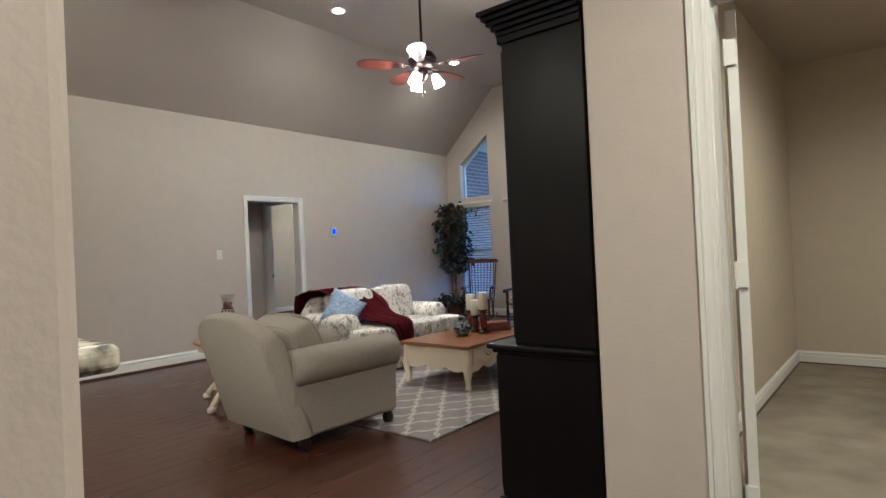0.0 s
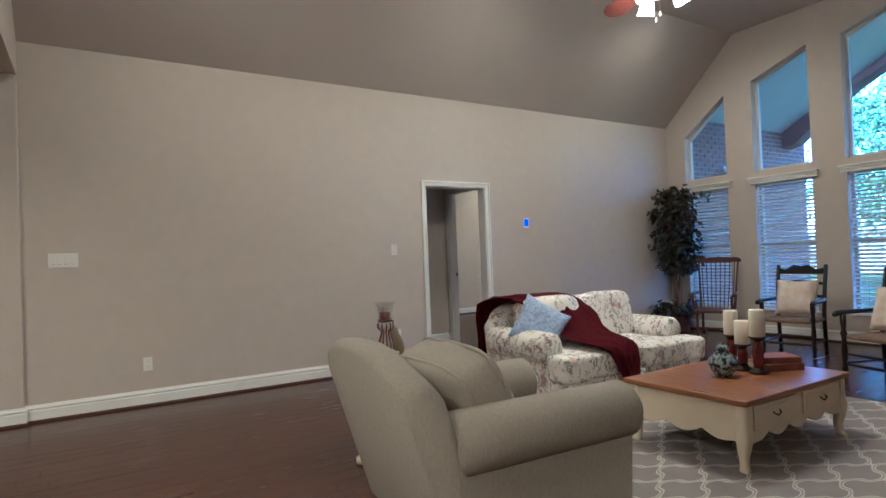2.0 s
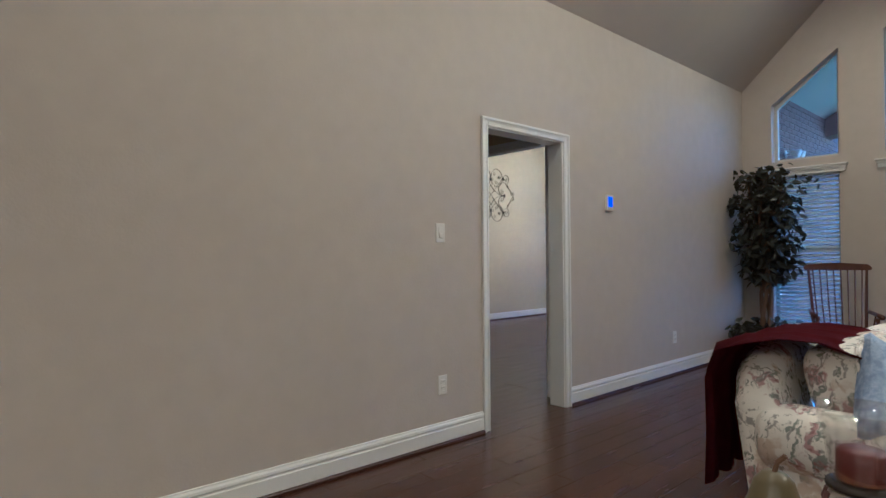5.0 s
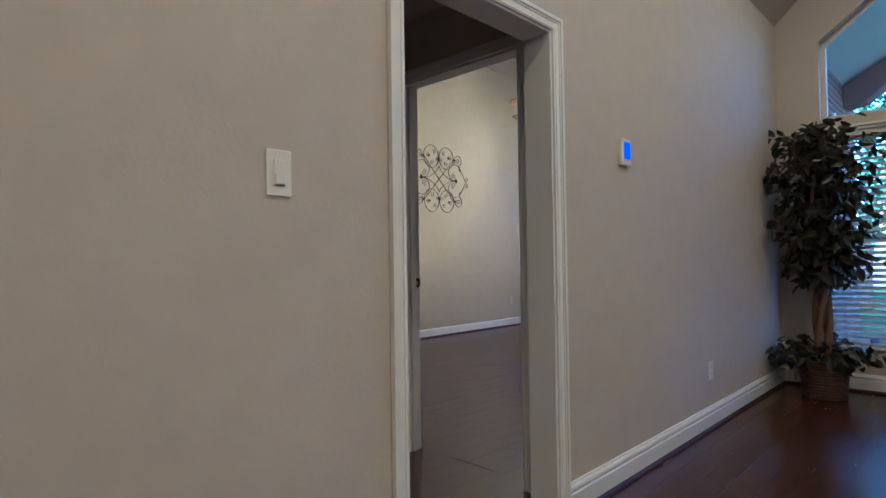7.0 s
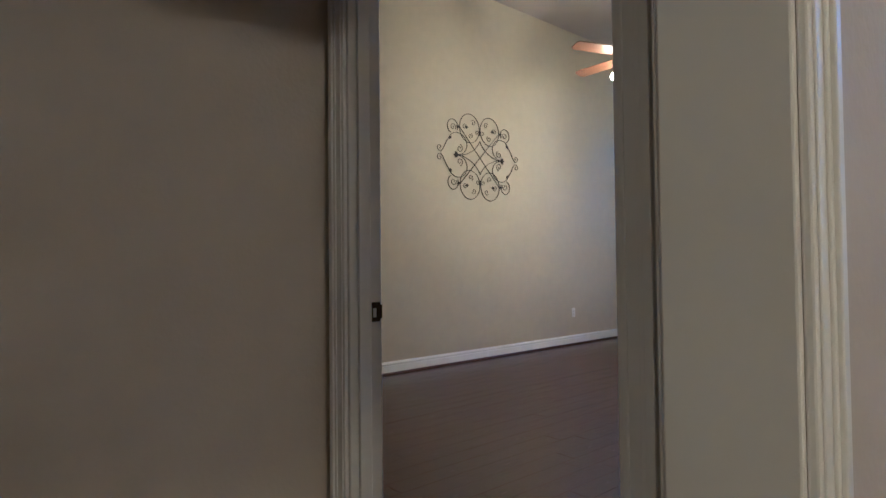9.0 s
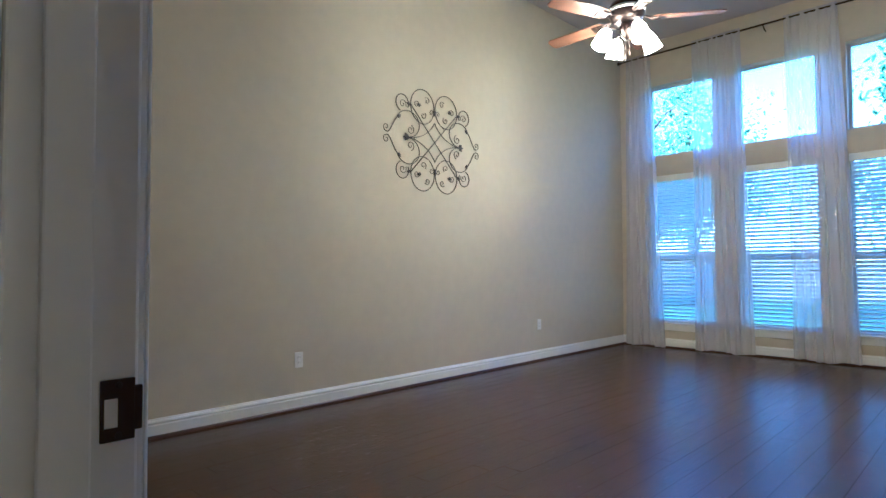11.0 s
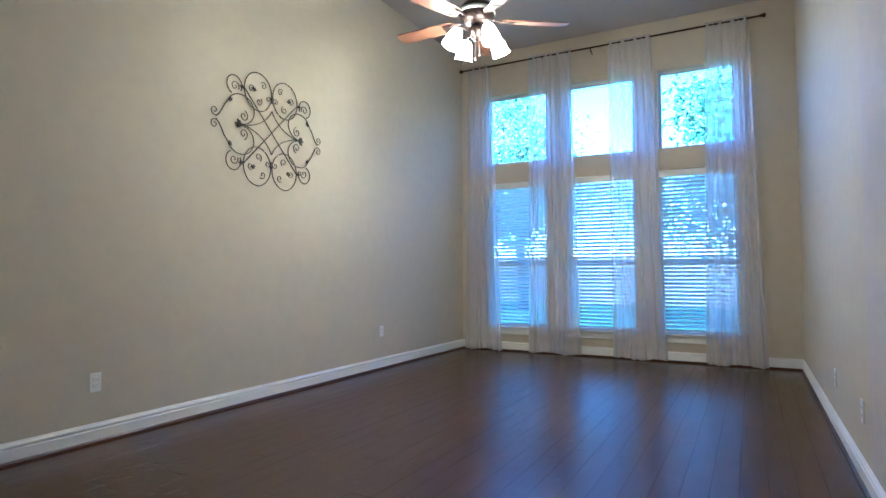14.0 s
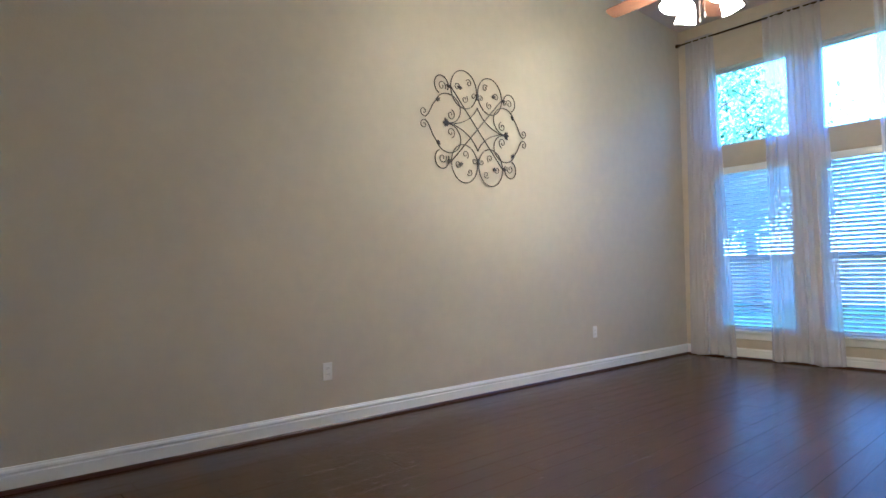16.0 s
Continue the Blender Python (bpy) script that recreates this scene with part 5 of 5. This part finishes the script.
for sx in (-1, 1):
    for sy in (-1, 1):
        flip = lambda pts: [(sx * u, sy * v) for u, v in pts]
        turn_ = lambda t: math.atan2(sy * math.sin(t), sx * math.cos(t))
        # concave side of the middle diamond
        bar(flip([((1 - f) ** 2 * 0.0 + 2 * f * (1 - f) * 0.075 + f * f * 0.285, (1 - f) ** 2 * 0.20 + 2 * f * (1 - f) * 0.055 + f * f * 0.006) for f in [i / 14 for i in range(15)]]), 0.0042)
        # tall loop beside the axis, with four curls in it
        bar(flip(arc(0.165, 0.335, 0.158, 0.172, -118, 236)), 0.0044)
        bar(flip(spiral(0.105, 0.405, 0.036, 0.6, 1.3)), 0.0034)
        bar(flip(spiral(0.245, 0.345, 0.034, 2.6, -1.3)), 0.0034)
        bar(flip(spiral(0.155, 0.250, 0.038, 2.2, 1.3)), 0.0034)
        bar(flip(spiral(0.045, 0.295, 0.030, 3.0, -1.2)), 0.0034)
        # shoulder loop
        bar(flip(arc(0.430, 0.325, 0.078, 0.082, -70, 205)), 0.0044)
        bar(flip(spiral(0.425, 0.315, 0.045, 3.6, -1.4)), 0.0034)
        # side loop with its curl
        bar(flip(arc(0.355, 0.132, 0.145, 0.128, 20, 285)), 0.0044)
        bar(flip(spiral(0.325, 0.078, 0.048, 1.8, 1.4)), 0.0036)
        # outer point with its small curl
        bar(flip([(0.490, 0.178), (0.530, 0.130), (0.560, 0.075), (0.585, 0.035), (0.615, 0.012)]), 0.0044)
        bar(flip(spiral(0.628, 0.056, 0.040, -1.9, 1.3)), 0.0034)
        for u, v, t in ((0.472, 0.185, 2.4), (0.345, 0.330, 0.2), (0.215, 0.345, 3.3)):
            leaf_plate(sx * u, sy * v, turn_(t), 0.75)
    for t, k in ((0.0, 1.1), (0.9, 0.8), (-0.9, 0.8)):
        leaf_plate(sx * 0.375, 0.012 * (t > 0) - 0.012 * (t < 0), math.atan2(math.sin(t), sx * math.cos(t)), k)
    bar([(sx * 0.28, 0.0), (sx * 0.37, 0.0)], 0.0055)
for v in (-0.30, 0.30):
    part("collar", box(-0.008, 0.008, -0.012, 0.012, v - 0.028, v + 0.028, 0.003), IRON, orn)

rod = tagged(thing("curtain_rod", Matrix(), "", ""), "thin dark curtain rod with round finials over the windows", "curtain rod")
RY, RZC = YB - 0.11, 3.93
part("rod", tube([(-10.27, RY, RZC), (-6.58, RY, RZC)], 0.011, 10), BRONZE, rod, smooth=True)
for x, s in ((-10.27, -1), (-6.58, 1)):
    part("finial", lathe([(0.012, 0), (0.02, 0.008), (0.012, 0.016), (0.026, 0.035), (0.022, 0.055), (0.004, 0.062)], 16, None, Matrix.Translation((x, RY, RZC)) @ Matrix.Rotation(s * math.pi / 2, 4, "Y")), BRONZE, rod, smooth=True)
for x in (-10.18, -8.47, -6.70):
    part("bracket", tube([(x, YB, RZC - 0.05), (x, YB - 0.06, RZC - 0.045), (x, RY, RZC - 0.013)], 0.007, 8), BRONZE, rod)


def sheer_curtain(t0, t1, b0, b1, seed):
    ob = tagged(thing("sheer_curtain", Matrix(), "", ""), "white sheer curtain hanging from the rod to the floor", "curtain", "sheer curtains")
    rnd = random.Random(seed)
    ph = [rnd.uniform(0, 6.28) for _ in range(6)]
    vs, fs = [], []
    nu, nv = 110, 40
    for j in range(nv + 1):
        f = j / nv
        z = RZC + 0.035 - f * (RZC + 0.035 - 0.025)
        x0, x1 = t0 + (b0 - t0) * f, t1 + (b1 - t1) * f
        for i in range(nu + 1):
            u = i / nu
            amp = 0.012 + 0.028 * min(1, f * 3)
            w = amp * (math.sin(u * 44 + ph[0] + 0.8 * math.sin(f * 2 + ph[1])) * 0.7 + 0.6 * math.sin(u * 23 + ph[2] + f) + 0.3 * math.sin(u * 79 + ph[3]))
            if f < 0.02:
                w *= 0.4
            vs.append((x0 + (x1 - x0) * u + 0.012 * math.sin(u * 31 + ph[4]) * f, RY - 0.005 + w - 0.05 * f * 0.4, z + 0.012 * math.sin(u * 9 + ph[5]) * (f > 0.97)))
    for j in range(nv):
        for i in range(nu):
            k = j * (nu + 1) + i
            fs.append((k, k + 1, k + nu + 2, k + nu + 1))
    me = bpy.data.meshes.new("cloth")
    me.from_pydata(vs, [], fs)
    me.polygons.foreach_set("use_smooth", [True] * len(me.polygons))
    me.materials.append(SHEER)
    c = new("cloth", me)
    c.parent = ob


sheer_curtain(-10.20, -9.86, -10.25, -9.70, 1)
sheer_curtain(-9.30, -8.72, -9.32, -8.60, 2)
sheer_curtain(-8.26, -7.74, -8.22, -7.60, 3)
sheer_curtain(-7.14, -6.69, -7.20, -6.57, 4)

# ---------------- outdoors ----------------
structure(part("ground", box(-600, 600, YB + 0.5, 900, -0.30, -0.15), GRASS), "green lawn behind the house", "ground")
structure(part("ground_near", box(-6.0, 30, YG + 0.17, YB + 0.5, -0.30, -0.15), GRASS), "green lawn beside the house", "ground")
structure(part("patio", box(-5.93, 0.6, YG + 0.165, 12.9, -0.148, -0.04, 0.01), CONCRETE), "grey concrete patio slab", "patio")
house = tagged(thing("brick_wall", Matrix(), "", ""), "dark red-brown brick house wall beside the patio", "wall", kind="structure")
part("mortar_bed", box(-6.055, -5.955, YG + 0.165, YB + 0.16, -0.14, 4.6), MORTAR, house)


def bricks(parent, u0, u1, z0, z1, at):
    vs, fs = [], []
    r, z = 0, z0
    while z < z1:
        u = u0 - (0.105 if r % 2 else 0)
        while u < u1:
            a, b = max(u, u0), min(u + 0.2, u1)
            if b - a > 0.03:
                k = len(vs)
                vs += [at(p, q, w) for w in (0.0, 0.014) for p, q in ((a, z), (b, z), (b, z + 0.065), (a, z + 0.065))]
                fs += [(k + 4, k + 5, k + 6, k + 7), (k, k + 1, k + 5, k + 4), (k + 1, k + 2, k + 6, k + 5), (k + 2, k + 3, k + 7, k + 6), (k + 3, k, k + 4, k + 7)]
            u += 0.212
        z += 0.0775
        r += 1
    me = bpy.data.meshes.new("bricks")
    me.from_pydata(vs, [], fs)
    me.materials.append(BRICK)
    o = new("bricks", me)
    o.parent = parent
    o["kind"] = "stuff"


bricks(house, YG + 0.17, YB + 0.16, -0.1, 4.5, lambda p, q, w: (-5.955 + w, p, q))
fl = tagged(thing("floodlight", pose(-5.94, 10.55, 2.52), "", ""), "white twin floodlight fixed to the brick house wall", "floodlight")
part("back_plate", lathe([(0.055, 0), (0.055, 0.016), (0.04, 0.024)], 20, None, Matrix.Rotation(math.pi / 2, 4, "Y")), PLASTIC, fl, smooth=True)
for sy in (-1, 1):
    part("lamp_arm", tube([(0.02, 0, 0), (0.06, sy * 0.03, -0.01), (0.09, sy * 0.07, 0.0)], 0.012, 8), PLASTIC, fl, smooth=True)
    part("lamp_head", lathe([(0.02, 0), (0.035, 0.02), (0.055, 0.09), (0.060, 0.12), (0.05, 0.122)], 20, None, Matrix.Translation((0.09, sy * 0.08, 0.01)) @ Matrix.Rotation(radians(110), 4, "Y")), PLASTIC, fl, smooth=True)
for x in (-2.0, 0.1):
    col = tagged(thing("brick_column", pose(x, 12.55, 0), "", ""), "square brick patio column", "column", "patio columns")
    part("core", box(-0.22, 0.22, -0.22, 0.22, -0.14, 3.2), MORTAR, col)
    bricks(col, -0.22, 0.22, -0.1, 3.2, lambda p, q, w: (p, -0.22 - w, q))
    bricks(col, -0.22, 0.22, -0.1, 3.2, lambda p, q, w: (0.22 + w, p, q))
    bricks(col, -0.22, 0.22, -0.1, 3.2, lambda p, q, w: (-0.22 - w, p, q))
roof = structure(thing("patio_roof", Matrix(), "", ""), "pale vaulted patio ceiling with a gabled front", "roof")
part("soffit", prism([(-5.95, 3.3), (-2.9, 5.0), (0.3, 3.3), (0.3, 3.5), (-2.9, 5.25), (-5.95, 3.5)], "y", YG + 0.165, 13.1), SOFFIT, roof)
part("gable_beam", prism([(-5.93, 3.0), (-5.7, 3.05), (-4.7, 3.85), (-3.7, 4.32), (-2.9, 4.45), (-2.1, 4.32), (-1.1, 3.85), (-0.2, 3.05), (0.3, 3.0), (0.3, 3.29), (-2.9, 4.99), (-5.93, 3.29)], "y", 12.40, 12.72), BRICK, roof)


def garden_tree(x, y, h, seed):
    rnd = random.Random(seed)
    ob = tagged(thing("tree", pose(x, y, -0.15), "", ""), "leafy green garden tree behind the house", "tree", "garden trees")
    pts = [Vector((0.12 * math.sin(k + seed), 0.12 * math.cos(k * 1.3 + seed), h * 0.8 * k / 6)) for k in range(7)]
    bm = tube(pts, [0.20 - 0.024 * k for k in range(7)], 9)
    cs = []
    for _ in range(22):
        k = rnd.randint(2, 6)
        d = Vector((rnd.uniform(-1, 1), rnd.uniform(-1, 1), rnd.uniform(0.0, 0.8))).normalized()
        e = pts[k] + d * rnd.uniform(0.25, 0.45) * h * (1.15 - 0.09 * k)
        tube([pts[k], (pts[k] + e) / 2 + Vector((0, 0, 0.15)), e], [0.06, 0.035, 0.012], 6, bm)
        cs += [e, pts[k] * 0.35 + e * 0.65, e + Vector((rnd.uniform(-0.6, 0.6), rnd.uniform(-0.6, 0.6), rnd.uniform(-0.5, 0.4)))]
    part("trunk", bm, TREEBARK, ob, smooth=True)
    me = leaf_cloud(cs, 7500, 0.42, 0.14, seed + 50, 0.3)
    me.materials.append(TREELEAF)
    c = new("crown", me)
    c.parent = ob


for i, (x, y, h) in enumerate(((-13.4, 20.5, 6.0), (-6.6, 19.5, 6.0), (-13.6, 24.0, 7.5), (-4.2, 18.2, 6.5), (-1.5, 21.0, 7.0), (-3.0, 25.0, 8.0), (1.5, 18.0, 6.0), (-18, 26, 8))):
    garden_tree(x, y, h, i * 3 + 1)
fence = tagged(thing("garden_fence", pose(0, 28.5, -0.15), "", ""), "weathered grey board fence behind the garden", "fence")
bm = box(-0.07, 0.07, -0.01, 0.01, 0, 1.8, 0.004, 1)
src = part("board", bm, mat("weathered_board", (0.26, 0.22, 0.18), 0.95, vary=0.25, scale=4, per_object=0.2, stretch=(4, 4, 0.5)), fence)
src.matrix_basis = pose(-24, 0, 0)
for i in range(1, 200):
    o = new("board", src.data)
    o.parent = fence
    o.matrix_basis = pose(-24 + 0.148 * i, random.uniform(-0.004, 0.004), random.uniform(-0.02, 0.02))

# ---------------- floor planks ----------------


def plank_rows(x0, x1, y0, y1, seed):
    rnd = random.Random(seed)
    out, x = [], x0
    while x < x1 - 0.02:
        xe = min(x + 0.127, x1)
        y = y0 - rnd.uniform(0, 0.9)
        while y < y1:
            ln = rnd.choice((0.62, 0.9, 1.2, 1.2))
            a, b = max(y, y0), min(y + ln, y1)
            if b - a > 0.03:
                out.append((x, xe, a, b))
            y += ln
        x = xe
    return out


floor = structure(thing("floor", Matrix(), "", ""), "dark hand-scraped reddish-brown hardwood plank floor", "floor")
shared = {}
for x0, x1, y0, y1 in plank_rows(XB, XBR, VD1, YB, 3) + plank_rows(-7.12, -5.915, 3.2, VD1, 4):
    key = (round(x1 - x0, 3), round(y1 - y0, 2))
    if key not in shared:
        bm = box(-key[0] / 2 + 0.0005, key[0] / 2 - 0.0005, -key[1] / 2 + 0.0005, key[1] / 2 - 0.0005, -0.012, 0.0, 0.0006, 1)
        o = part("plank", bm, PLANK, floor)
        shared[key] = o.data
    else:
        o = new("plank", shared[key])
        o.parent = floor
    o.matrix_basis = pose((x0 + x1) / 2, (y0 + y1) / 2, random.uniform(-0.0004, 0.0002), random.uniform(-0.03, 0.03), random.uniform(-0.12, 0.12), 0)
verts, faces = [], []
for x0, x1, y0, y1 in plank_rows(-5.915, 0.0, 0.0, YG, 5) + plank_rows(0.0, 3.28, -2.2, 2.5, 6) + plank_rows(-5.93, 0.0, -2.2, 0.0, 7):
    g, c, n0 = 0.0005, 0.001, len(verts)
    verts += [(x0 + g, y0 + g, -0.012), (x1 - g, y0 + g, -0.012), (x1 - g, y1 - g, -0.012), (x0 + g, y1 - g, -0.012), (x0 + g, y0 + g, -c), (x1 - g, y0 + g, -c), (x1 - g, y1 - g, -c), (x0 + g, y1 - g, -c)]
    zt = random.uniform(-0.0006, 0)
    verts += [(x0 + g + c, y0 + g + c, zt), (x1 - g - c, y0 + g + c, zt), (x1 - g - c, y1 - g - c, zt), (x0 + g + c, y1 - g - c, zt)]
    for i in range(4):
        j = (i + 1) % 4
        faces += [(n0 + i, n0 + j, n0 + 4 + j, n0 + 4 + i), (n0 + 4 + i, n0 + 4 + j, n0 + 8 + j, n0 + 8 + i)]
    faces.append((n0 + 8, n0 + 9, n0 + 10, n0 + 11))
me = bpy.data.meshes.new("planks")
me.from_pydata(verts, [], faces)
island = PLANK.copy()
nt = island.node_tree
geo = nt.nodes.new("ShaderNodeNewGeometry")
for nd in nt.nodes:
    if nd.type == "MAP_RANGE" and nd.inputs[0].links and nd.inputs[0].links[0].from_node.type == "OBJECT_INFO":
        nt.links.new(geo.outputs["Random Per Island"], nd.inputs[0])
me.materials.append(island)
o = new("planks", me)
o.parent = floor
o["kind"] = "stuff"
